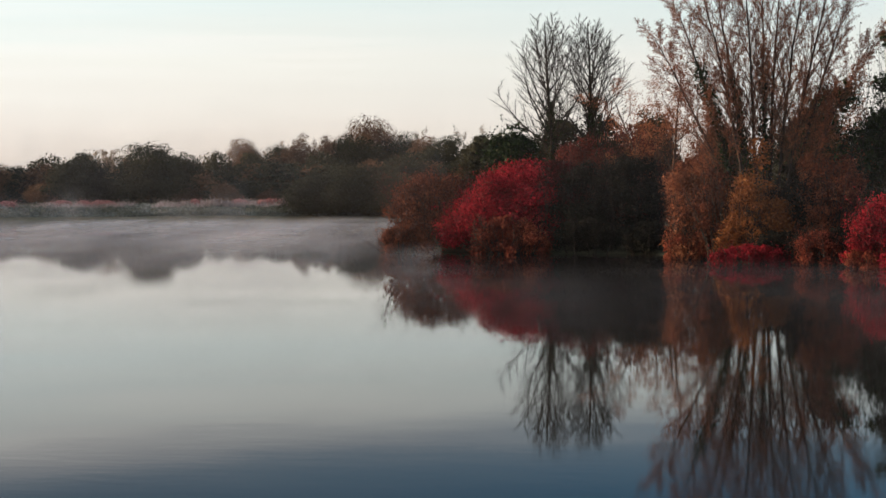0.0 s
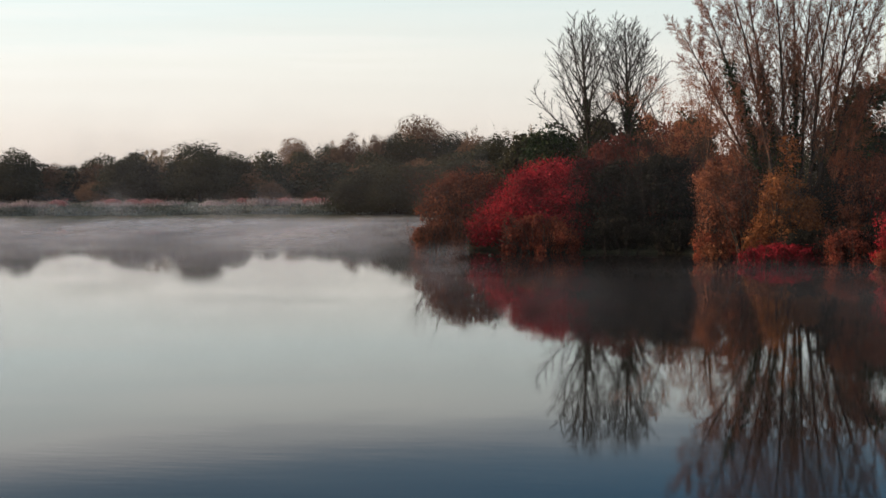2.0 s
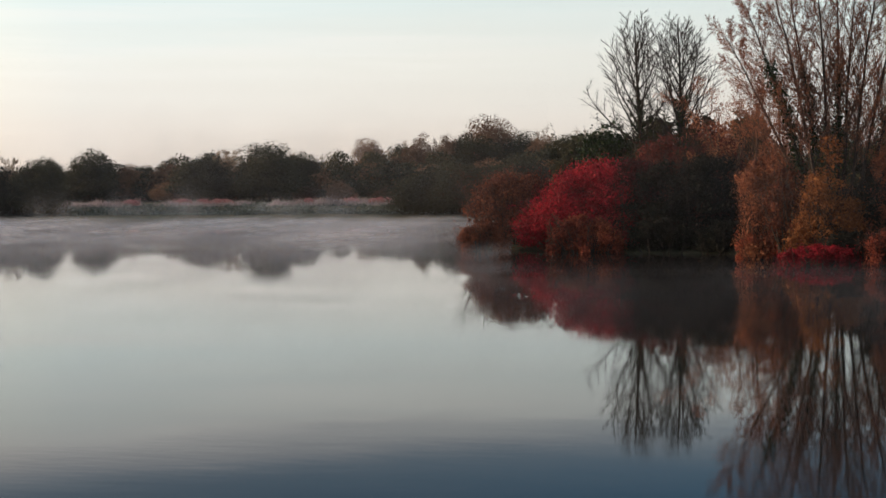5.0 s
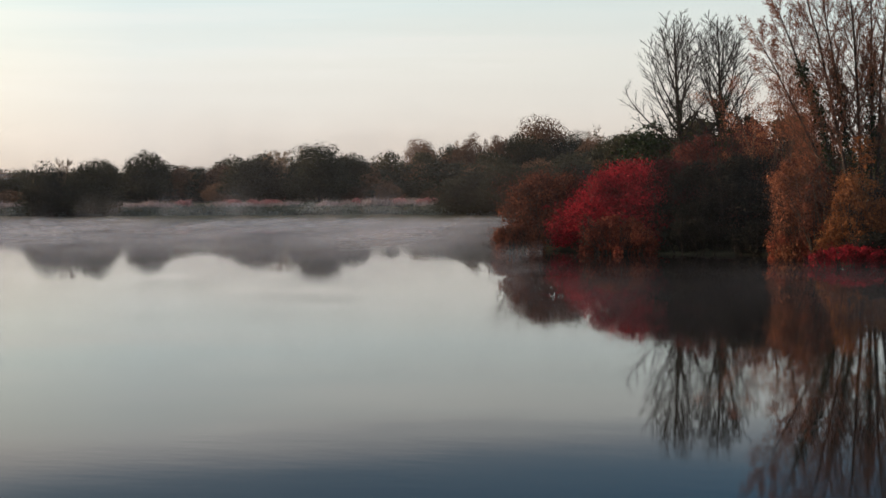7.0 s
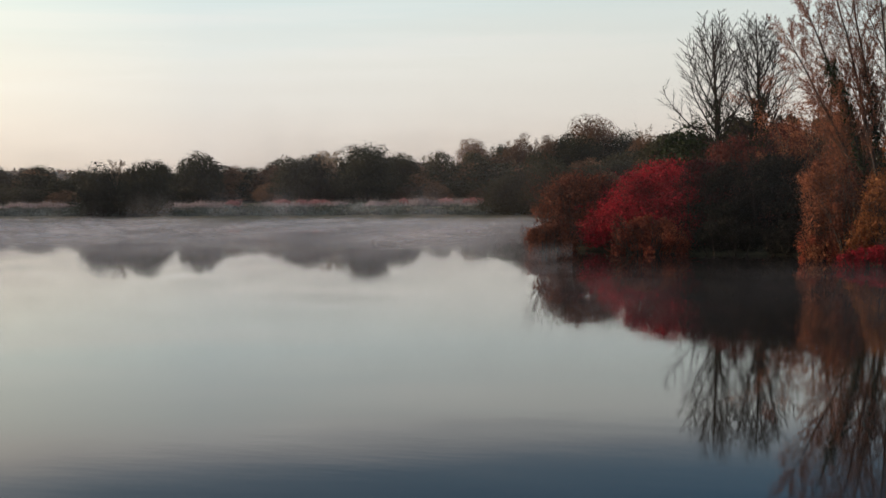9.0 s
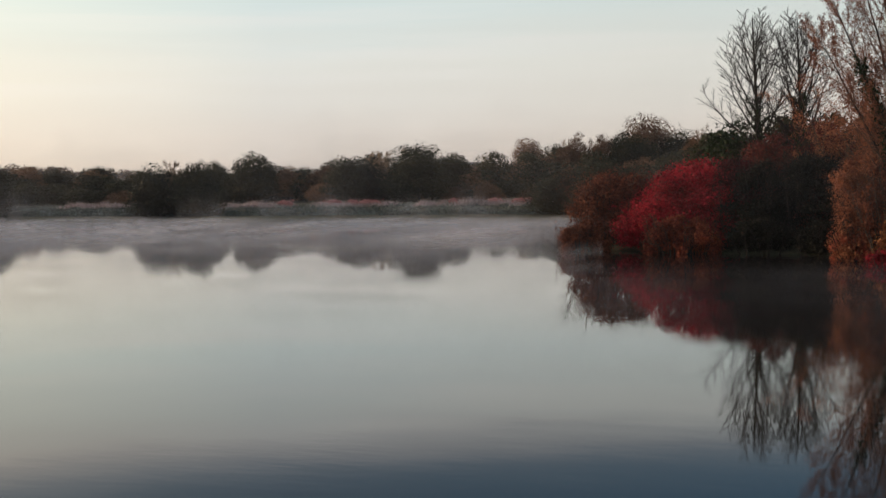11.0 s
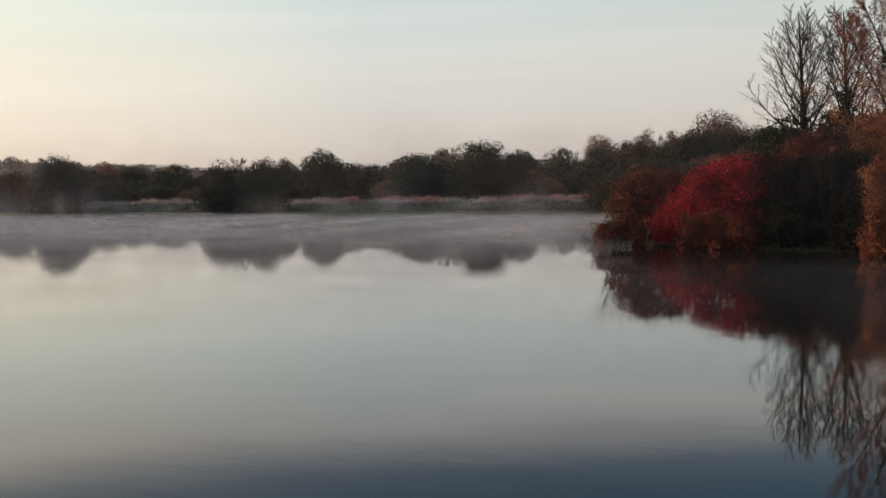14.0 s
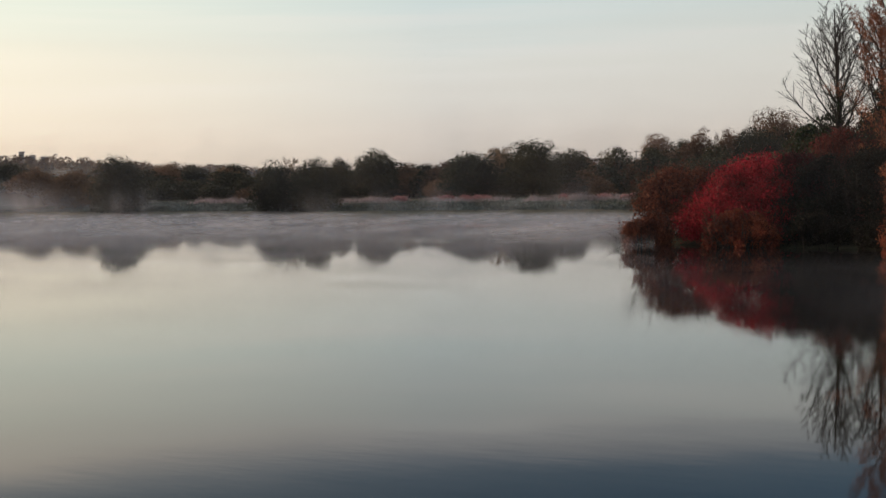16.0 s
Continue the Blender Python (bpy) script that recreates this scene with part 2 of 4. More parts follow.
LEAF_BROWN = leaf_material("brown_autumn_leaves", [(0.2, (0.066, 0.027, 0.019)), (0.5, (0.185, 0.064, 0.039)), (0.85, (0.31, 0.108, 0.058))])
LEAF_GOLD = leaf_material("golden_brown_willow_leaves", [(0.15, (0.1, 0.0396, 0.018)), (0.5, (0.26, 0.101, 0.036)), (0.85, (0.38, 0.167, 0.0585))])
LEAF_WILLOW = leaf_material("russet_willow_leaves", [(0.2, (0.15, 0.056, 0.035)), (0.5, (0.33, 0.13, 0.068)), (0.85, (0.52, 0.225, 0.11))])
# near-black leaf colour with the thicket's shade put into it
LEAF_SHADED = leaf_material("shaded_thicket_leaves", [(0.2, (0.011, 0.013, 0.01)), (0.55, (0.017, 0.018, 0.013)), (0.9, (0.028, 0.024, 0.018))], ((0.0, 0.9), (1.0, 1.06)), through=0.1, speck=0.16)
LEAF_MAROON = leaf_material("dark_maroon_leaves", [(0.2, (0.028, 0.013, 0.012)), (0.5, (0.1, 0.02, 0.024)), (0.85, (0.24, 0.034, 0.038))])
LEAF_PLUM = leaf_material("purple_brown_leaves", [(0.2, (0.0539, 0.0209, 0.0176)), (0.55, (0.139, 0.0394, 0.0328)), (0.9, (0.246, 0.0678, 0.0504))])
LEAF_IVY = leaf_material("ivy_leaves", [(0.2, (0.01, 0.018, 0.008)), (0.55, (0.022, 0.04, 0.015)), (0.9, (0.05, 0.07, 0.025))], through=0.1, gloss=0.4)
LEAF_FAR = leaf_material("dull_green_brown_leaves", [(0.2, (0.02, 0.024, 0.016)), (0.5, (0.041, 0.045, 0.027)), (0.85, (0.085, 0.076, 0.042))], ((0.0, 0.9), (1.0, 1.08)), patch_size=0.12, speck=0.16)
LEAF_FAR_BROWN = leaf_material("dull_brown_leaves", [(0.2, (0.056, 0.0392, 0.028)), (0.5, (0.14, 0.084, 0.0504)), (0.85, (0.238, 0.14, 0.077))], ((0.0, 0.9), (1.0, 1.08)), patch_size=0.12, speck=0.16)
LEAF_PALE = leaf_material("pale_thinning_leaves", [(0.2, (0.126, 0.091, 0.063)), (0.5, (0.252, 0.182, 0.119)), (0.85, (0.392, 0.28, 0.182))], ((0.0, 0.9), (1.0, 1.08)), patch_size=0.12, speck=0.16)
FROST = leaf_material("frosted_grass", [(0.2, (0.07, 0.085, 0.07)), (0.5, (0.19, 0.225, 0.21)), (0.85, (0.46, 0.5, 0.52))], patch_size=0.1, through=0.2)
REED = leaf_material("dry_pinkish_reeds", [(0.2, (0.18, 0.14, 0.13)), (0.5, (0.34, 0.28, 0.28)), (0.85, (0.56, 0.5, 0.52))], patch_size=0.1, through=0.2)
BRAMBLE = leaf_material("pinkish_red_bramble_leaves", [(0.2, (0.24, 0.09, 0.085)), (0.5, (0.5, 0.22, 0.22)), (0.85, (0.66, 0.42, 0.42))], patch_size=0.2)
MIST = mist_material("low_water_mist", 0.46, 2.0, 0.5, 0.11, True)
MIST_LOW = mist_material("shallow_mist", 0.42, 1.3, 0.5, 0.11, True)
MIST_TALL = mist_material("thin_morning_haze", 0.04, 30.0, 0.0, 0.05)
MIST_WISP = mist_material("rising_mist_wisps", 0.22, 7.0, 0.9, 0.15)
MIST_WEST = mist_material("rising_western_mist", 0.8, 10.0, 0.45, 0.06, west=True)
HAZE = mist_material("distant_morning_haze", 0.62, 17.0, 0.0, 0.01)
HAZE_MID = mist_material("wood_haze", 0.26, 34.0, 0.0, 0.02)
HAZE_NEAR = mist_material("thin_near_haze", 0.034, 30.0, 0.0, 0.05)
STEEL = plain_material("galvanised_steel", (0.25, 0.25, 0.26), 0.5, 0.6)
RENDERED_WALL = plain_material("pale_rendered_wall", (0.36, 0.34, 0.32))
ROOF_TILE = plain_material("grey_roof_tiles", (0.2, 0.17, 0.16))
GLASS_DARK = plain_material("dark_window_glass", (0.03, 0.035, 0.04), 0.15)

# ---- mesh helpers ----


def mesh_of(name, verts, faces, mat, smooth=False):
    """A mesh from numpy arrays; all faces have the same number of corners."""
    me = bpy.data.meshes.new(name)
    verts = np.asarray(verts, dtype=np.float32).reshape(-1, 3)
    faces = np.asarray(faces, dtype=np.int32)
    n, k = faces.shape
    me.vertices.add(len(verts))
    me.vertices.foreach_set("co", verts.ravel())
    me.loops.add(n * k)
    me.loops.foreach_set("vertex_index", faces.ravel())
    me.polygons.add(n)
    me.polygons.foreach_set("loop_start", np.arange(0, n * k, k, dtype=np.int32))
    me.polygons.foreach_set("use_smooth", np.full(n, smooth))
    me.update(calc_edges=True)
    me.materials.append(mat)
    return me


def part(name, me, parent, label="", kind=""):
    ob = new(name, me)
    ob.parent = parent
    return tagged(ob, label, kind=kind)


def fitted(arrays, h, w):
    """Scales limbs (rows of start, end, radii) and points together to a height and a width."""
    pts = np.concatenate([np.asarray(a)[:, 3:6] if np.asarray(a).shape[1] == 8 else np.asarray(a)[:, :3] for a in arrays if len(a)])
    up = h / np.percentile(pts[:, 2], 99.7)
    out = w / (np.percentile(pts[:, 0], 98.5) - np.percentile(pts[:, 0], 1.5)) if w else 1
    k = np.array([out, out, up])
    res = []
    for a in arrays:
        a = np.asarray(a, float)
        if len(a) and a.shape[1] == 8:
            a = np.concatenate([a[:, :3] * k, a[:, 3:6] * k, a[:, 6:]], axis=1)
        elif len(a):
            a = np.concatenate([a[:, :3] * k, a[:, 3:]], axis=1)
        res.append(a)
    return res


def rand_dirs(rng, n):
    v = rng.normal(size=(n, 3))
    return v / np.linalg.norm(v, axis=1)[:, None]


def leaf_mesh(name, pts, size, mat, rng, slim=0.6, spread=0.45, out=None, face=0.9, single=False):
    """Small bent leaves (kites of two triangles, or far off one) scattered at pts with random turns."""
    n = len(pts)
    if out is None:
        c = rand_dirs(rng, n)
    else:
        c = out * face + rand_dirs(rng, n)
        c /= np.linalg.norm(c, axis=1)[:, None] + 1e-9
    a = np.cross(c, rand_dirs(rng, n))
    a /= np.linalg.norm(a, axis=1)[:, None] + 1e-9
    b = np.cross(c, a)
    s = (size * (1 + spread * rng.uniform(-1, 1, n)))[:, None]
    v = np.stack([pts - a * s * 0.5, pts + b * s * slim * 0.5 - c * s * 0.1, pts + a * s * 0.5, pts - b * s * slim * 0.5 - c * s * 0.1], axis=1)
    if single:
        return mesh_of(name, v[:, :3], np.arange(n * 3).reshape(n, 3), mat)
    f = np.arange(n * 4).reshape(n, 4)
    tri = np.concatenate([f[:, [0, 1, 2]], f[:, [0, 2, 3]]], axis=1).reshape(-1, 3)
    return mesh_of(name, v, tri, mat)


def tube_mesh(name, segs, mat, sides=5):
    """Tapered round limbs from rows of start, end and the two radii."""
    s = np.asarray(segs, dtype=float)
    p, q, r0, r1 = s[:, 0:3], s[:, 3:6], s[:, 6], s[:, 7]
    d = q - p
    d /= np.linalg.norm(d, axis=1)[:, None] + 1e-9
    ref = np.where(np.abs(d[:, 2:3]) < 0.9, np.array([[0, 0, 1.0]]), np.array([[1.0, 0, 0]]))
    u = np.cross(d, ref)
    u /= np.linalg.norm(u, axis=1)[:, None] + 1e-9
    w = np.cross(d, u)
    n = len(s)
    ang = np.arange(sides) * 2 * np.pi / sides
    ring = u[:, None, :] * np.cos(ang)[None, :, None] + w[:, None, :] * np.sin(ang)[None, :, None]
    lo = p[:, None, :] + ring * r0[:, None, None]
    hi = q[:, None, :] + ring * r1[:, None, None]
    v = np.concatenate([lo, hi], axis=1)
    i = np.arange(sides)
    j = (i + 1) % sides
    f = np.stack([i, j, j + sides, i + sides], axis=1)[None] + (np.arange(n) * 2 * sides)[:, None, None]
    return mesh_of(name, v.reshape(-1, 3), f.reshape(-1, 4), mat, True)


def grow(rng, start, way, length, radius, level, spec, segs, tips, split=None, spindle=False):
    """A limb and its branches. spec per level: (pieces, branches, angle, length share, upward pull, wander, first branch)."""
    pieces, kids, angle, share, pull, wander, first = spec[level]
    p, d = np.array(start, float), np.array(way, float)
    d /= np.linalg.norm(d)
    step = length / pieces
    line = [(p.copy(), d.copy(), radius)]
    for k in range(pieces):
        d = d + rng.normal(size=3) * wander + np.array([0, 0, pull])
        d /= np.linalg.norm(d)
        q = p + d * step
        r0 = radius * (1 - 0.86 * k / pieces)
        r1 = radius * (1 - 0.86 * (k + 1) / pieces)
        segs[min(level, len(segs) - 1)].append((*p, *q, max(r0, 0.013), max(r1, 0.009)))
        p = q
        line.append((p.copy(), d.copy(), r1))
    if level + 1 >= len(spec):
        tips.extend([(x[0], x[1]) for x in line[1:]])
        return
    turn = rng.uniform(0, 6.28)
    for k in range(kids):
        f = first + (1 - first) * (k + rng.uniform(0, 1)) / kids
        x = f * pieces
        i = min(int(x), pieces - 1)
        a, b = line[i], line[i + 1]
        at = a[0] + (b[0] - a[0]) * (x - i)
        turn += 2.4 + rng.uniform(-0.5, 0.5)
        side = np.cross(a[1], [math.cos(turn), math.sin(turn), 0.35])
        side /= np.linalg.norm(side) + 1e-9
        ang = radians(angle) * rng.uniform(0.7, 1.25)
        kd = a[1] * math.cos(ang) + side * math.sin(ang)
        kl = length * share * ((1.2 - 1.1 * f) if level == 0 and spindle else (1.15 - 0.75 * f)) * rng.uniform(0.7, 1.2)
        rr = max(a[2] + (b[2] - a[2]) * (x - i), 0.015) * (0.42 if level == 0 and spindle else 0.62)
        mine = segs
        if split is not None and level == 0:
            split.append([])
            mine = [segs[0], split[-1], *segs[2:]]
        grow(rng, at, kd, kl, rr, level + 1, spec, mine, tips)


def lump_points(rng, lumps, n, shell=0.35, rough=0.22):
    """Points near the skins of a set of rounded lumps, with an uneven outline."""
    l = np.asarray(lumps, float)
    area = (l[:, 3] * l[:, 4] + l[:, 4] * l[:, 5] + l[:, 3] * l[:, 5])
    which = rng.choice(len(l), n, p=area / area.sum())
    d = rand_dirs(rng, n)
    ph = rng.uniform(0, 6.28, (len(l), 3))
    wob = 1 + rough * (np.sin(d[:, 0] * 5 + ph[which, 0]) * np.sin(d[:, 1] * 6 + ph[which, 1]) + 0.7 * np.sin(d[:, 2] * 8 + d[:, 0] * 7 + ph[which, 2]))
    r = (1 - shell * rng.uniform(0, 1, n) ** 1.6 + rng.exponential(0.018, n)) * wob
    return np.concatenate([l[which, :3] + d * l[which, 3:6] * r[:, None], d], axis=1)


def crown_lumps(rng, w, z0, z1, count, size=(0.17, 0.27), taper=0.6):
    """A domed crown: one large rounded body with smaller lumps budding from its skin."""
    zc, rz, rx = (z0 + z1) / 2, (z1 - z0) / 2, w / 2
    out = [(0, 0, zc, rx * 0.8, rx * 0.8, rz * 0.82)]
    for k in range(count):
        up = -0.75 + 1.7 * (k + rng.uniform(0, 1)) / count
        a = k * 2.4 + rng.uniform(-0.5, 0.5)
        flat = math.sqrt(max(0.05, 1 - min(up, 1) ** 2))
        r = w * rng.uniform(*size)
        reach = rng.uniform(0.85, 1.08)
        out.append((math.cos(a) * flat * (rx - r * 0.7) * reach, math.sin(a) * flat * (rx - r * 0.7) * reach, zc + min(up, 0.95) * (rz - r * 0.6), r, r, r * rng.uniform(0.75, 1.0)))
    narrow = []
    for x, y, z, a, b, c in out:
        f = max(0, (z - z0) / (z1 - z0) - 0.3) / 0.7
        k = 1 - taper * f ** 1.4
        narrow.append((x * k, y * k, z, a * (0.5 + 0.5 * k), b * (0.5 + 0.5 * k), c))
    return narrow


DOME = ((-1.0, 0.0), (-0.9, 0.5), (-0.65, 0.8), (-0.3, 0.97), (0.1, 1.0), (0.45, 0.92), (0.7, 0.74), (0.92, 0.45), (1.0, 0.0))


def mound_lumps(rng, w, d, h, count, low=0.0, profile=DOME):
    """Many small leaf clumps heaped into a mound whose height along its width follows the profile."""
    xs, tops = zip(*profile)
    out = [(w * u, 0, h * np.interp(u * 2, xs, tops) * 0.45, w * 0.17, d * 0.28, h * np.interp(u * 2, xs, tops) * 0.4) for u in (-0.25, 0.0, 0.25)]
    while len(out) < count:
        a, q = rng.uniform(0, 6.28), math.sqrt(rng.uniform(0, 1))
        x, y = math.cos(a) * q, math.sin(a) * q
        top = h * np.interp(x, xs, tops) * (1 - abs(y) ** 2.4) ** 0.5 * rng.uniform(0.9, 1.02)
        r = min(w, h * 1.2) * rng.uniform(0.09, 0.18)
        if top < r * 0.9:
            continue
        z = max(low * h + r * 0.6, top - r - (top * rng.uniform(0, 0.75) if rng.uniform(0, 1) < 0.5 else 0))
        out.append((x * (w / 2 - r * 0.6), y * (d / 2 - r * 0.5), z, r * rng.uniform(0.9, 1.35), r, r * rng.uniform(0.7, 1.0)))
    return out


def empty(name, x, y, z):
    ob = new(name)
    ob.location = (x, y, z)
    return ob


def rng_of(seed):
    return np.random.default_rng(seed)


# ---- ground and water ----


def far_shore(x):
    return 222.3 - 0.0105 * (x + 52) + 1.8 * math.sin(x / 15.0) + 0.9 * math.sin(x / 5.6 + 1)


def near_shore(x):
    """The front edge of the wooded spit."""
    pts = ((-21, 131.5), (-9, 129.6), (-1, 125.2), (8.5, 124.3), (11.5, 119.6), (14, 112), (20, 111.6), (26, 107.5), (60, 92), (130, 60), (400, -40))
    for (x0, y0), (x1, y1) in zip(pts, pts[1:]):
        if x <= x1:
            return y0 + (y1 - y0) * (x - x0) / (x1 - x0) + 1.9 + 0.35 * math.sin(x * 1.7) + 0.2 * math.sin(x * 4.1)
    return -40


def ground_height(x, y):
    far = y - far_shore(x)
    near = min(y - near_shore(x), (x + 20.6 - 0.16 * max(0, y - 132)) * 0.9)
    back = max(-150 - y, x * 0.3 + 0.2 * -y - 190, -x - 420)
    s = max(far, near, back)
    if s < 0:
        return max(-2.5, s * 0.35)
    h = 0.28 * min(s, 1.5) + 0.0
    if far > 0:
        h += 1.45 * min(1, far / 15) ** 1.2 + 0.5 * min(1, far / 60)
    elif near > 0:
        h += 0.35 * min(1, near / 8) + 0.5 * min(1, near / 30)
    h += 0.12 * noise.noise((x * 0.15, y * 0.15, 0)) * min(1, s / 3)
    r = math.hypot(x, y)
    if r > 620:
        k = min(1, (r - 620) / 600)
        h += k * (5 + 13 * noise.noise((x / 620, y / 620, 3.3)) + 24 * math.exp(-((math.atan2(x, y) + 0.86) / 0.26) ** 2))
    return h


def spaced(lo, hi, fine_lo, fine_hi, fine, grow_by=1.18):
    out = list(np.arange(fine_lo, fine_hi + fine, fine))
    step, x = fine, fine_lo
    while x > lo:
        step *= grow_by
        x -= step
        out.insert(0, max(x, lo))
    step, x = fine, out[-1]
    while x < hi:
        step *= grow_by
        x += step
        out.append(min(x, hi))
    return np.array(out)


def build_ground():
    xs = spaced(-4200, 4200, -340, 60, 2.8)
    ys = spaced(-2500, 4600, 88, 280, 1.6)
    v = np.array([(x, y, ground_height(x, y)) for y in ys for x in xs])
    nx = len(xs)
    i = (np.arange(len(ys) - 1)[:, None] * nx + np.arange(nx - 1)[None]).ravel()
    f = np.stack([i, i + 1, i + 1 + nx, i + nx], axis=1)
    ob = new("ground", mesh_of("ground", v, f, GROUND, True))
    tagged(ob, "dark turf and soil banks round the lake", "ground", kind="structure")


def build_water():
    v = [(-900, -170, 0), (420, -170, 0), (420, 330, 0), (-900, 330, 0)]
    ob = new("water", mesh_of("water", v, [(0, 1, 2, 3)], WATER))
    tagged(ob, "still dark lake water mirroring the sky", "lake", kind="structure")


build_ground()
build_water()

# ---- plants: makers ----


def leafy_tree(name, seed, h, w, mat, leaf, count, label, bark=BARK_DARK, low=0.12, lumps=16, taper=0.6, group="trees behind the far shore", dome=0.6):
    """A full-crowned tree of unit base at the origin: trunk, a few limbs, a crown of many small leaf clumps."""
    rng = rng_of(seed)
    t = empty(name, 0, 0, 0)
    segs, tips, limbs = [[], []], [], []
    spec = [(6, 5, 48, 0.5, 0.03, 0.06, 0.25), (4, 0, 0, 0, 0.1, 0.12, 0)]
    grow(rng, (0, 0, -0.3), (0.03, 0.02, 1), h * 0.78, 0.022 * h, 0, spec, segs, tips, limbs)
    part("trunk", tube_mesh("trunk", segs[0], bark, 7), t)
    for limb in limbs:
        part("limb", tube_mesh("limb", limb, bark, 5), t)
    ls = crown_lumps(rng, w * 0.8, h * low, h * 0.9, lumps // 2, taper=taper)
    for k in range(5):
        a, r = k * 2.51 + rng.uniform(-0.5, 0.5), w * rng.uniform(0.1, 0.27)
        side = crown_lumps(rng, w * (dome if k == 0 else rng.uniform(0.34, 0.55)), h * (low + 0.1), h * (1.0 if k == 0 else rng.uniform(0.62, 0.97)), lumps // 3, (0.13, 0.3), taper)
        ls += [(p + math.cos(a) * r * (k > 0), q + math.sin(a) * r * (k > 0), *rest) for p, q, *rest in side]
    pts = np.concatenate([lump_points(rng, ls, count, 0.22, 0.16), lump_points(rng, [(a, b, c, d * 0.9, e * 0.9, g * 0.9) for a, b, c, d, e, g in ls], count // 3, 0.3)])
    pts, = fitted([pts], h, w)
    size = np.where(np.arange(len(pts)) < count, leaf * 0.95, leaf * 1.7)
    keep = pts[:, 2] > 0.05
    pts, size = pts[keep], size[keep]
    part("crown", leaf_mesh("crown", pts[:, :3], size, mat, rng, 0.9, out=pts[:, 3:], face=1.1, single=True), t)
    return tagged(t, label, "tree", group)


def wispy_tree(name, seed, h, w, mat, leaf, per_tip, label, bark=BARK, group="trees behind the far shore", stems=3):
    """A thinning tree: upswept twiggy branches with scattered leaves."""
    rng = rng_of(seed)
    t = empty(name, 0, 0, 0)
    segs, tips = [[], [], []], []
    spec = [(7, 9, 38, 0.42, 0.05, 0.06, 0.25), (5, 6, 36, 0.5, 0.09, 0.1, 0.25), (4, 0, 0, 0, 0.05, 0.14, 0)]
    trunks = []
    for k in range(stems):
        a = 6.28 * k / stems + rng.uniform(0, 1)
        lean = w / h * 0.32
        own = []
        grow(rng, (math.cos(a) * 0.15, math.sin(a) * 0.15, -0.3), (math.cos(a) * lean, math.sin(a) * lean, 1), h * rng.uniform(0.82, 1.0), 0.014 * h, 0, spec, [own, segs[1], segs[2]], tips)
        trunks.append(own)
    p = np.array([x[0] for x in tips])
    pts = np.repeat(p, per_tip, axis=0) + rng.normal(size=(len(p) * per_tip, 3)) * 0.014 * h
    *trunks, s1, s2, pts = fitted([*trunks, segs[1], segs[2], pts], h, w)
    for own in trunks:
        part("trunk", tube_mesh("trunk", own, bark, 6), t)
    part("branch_rest", tube_mesh("branch_rest", s1, bark, 4), t, kind="stuff")
    part("twig_rest", tube_mesh("twig_rest", s2, bark, 3), t, kind="stuff")
    part("crown", leaf_mesh("crown", pts, leaf, mat, rng), t)
    return tagged(t, label, "tree", group)


def swept_limb(rng, start, bend, end, r0, r1, pieces, kids, spec, segs, tips, first=0.15, share=0.4, wander=0.02):
    """A limb that sweeps from start past bend to end, with branches grown from it into the deeper lists of segs."""
    a, b, c = (np.asarray(p, float) for p in (start, bend, end))
    u = np.linspace(0, 1, pieces + 1)[:, None]
    line = a * (1 - u) ** 2 + b * 2 * u * (1 - u) + c * u ** 2
    length = np.linalg.norm(c - a)
    line[1:] += np.cumsum(rng.normal(size=(pieces, 3)), axis=0) * wander * length / math.sqrt(pieces) * np.array([1, 1, 0.3])
    rad = r0 + (r1 - r0) * u[:, 0]
    own = [(*line[i], *line[i + 1], rad[i], rad[i + 1]) for i in range(pieces)]
    turn = rng.uniform(0, 6.28)
    for k in range(kids):
        f = first + (1 - first) * (k + rng.uniform(0, 1)) / kids
        i = min(int(f * pieces), pieces - 1)
        at = line[i] + (line[i + 1] - line[i]) * (f * pieces - i)
        d = line[i + 1] - line[i]
        d /= np.linalg.norm(d)
        turn += 2.4 + rng.uniform(-0.5, 0.5)
        side = np.cross(d, [math.cos(turn), math.sin(turn), 0.35])
        side /= np.linalg.norm(side) + 1e-9
        ang = radians(spec[1][2]) * rng.uniform(0.75, 1.25)
        way = d * math.cos(ang) + side * math.sin(ang) + np.array([0, 0, 0.12])
        grow(rng, at, way, length * share * (1.15 - 0.7 * f) * rng.uniform(0.7, 1.2), max(rad[i] * 0.5, 0.02), 2, spec, segs, tips)
    return own


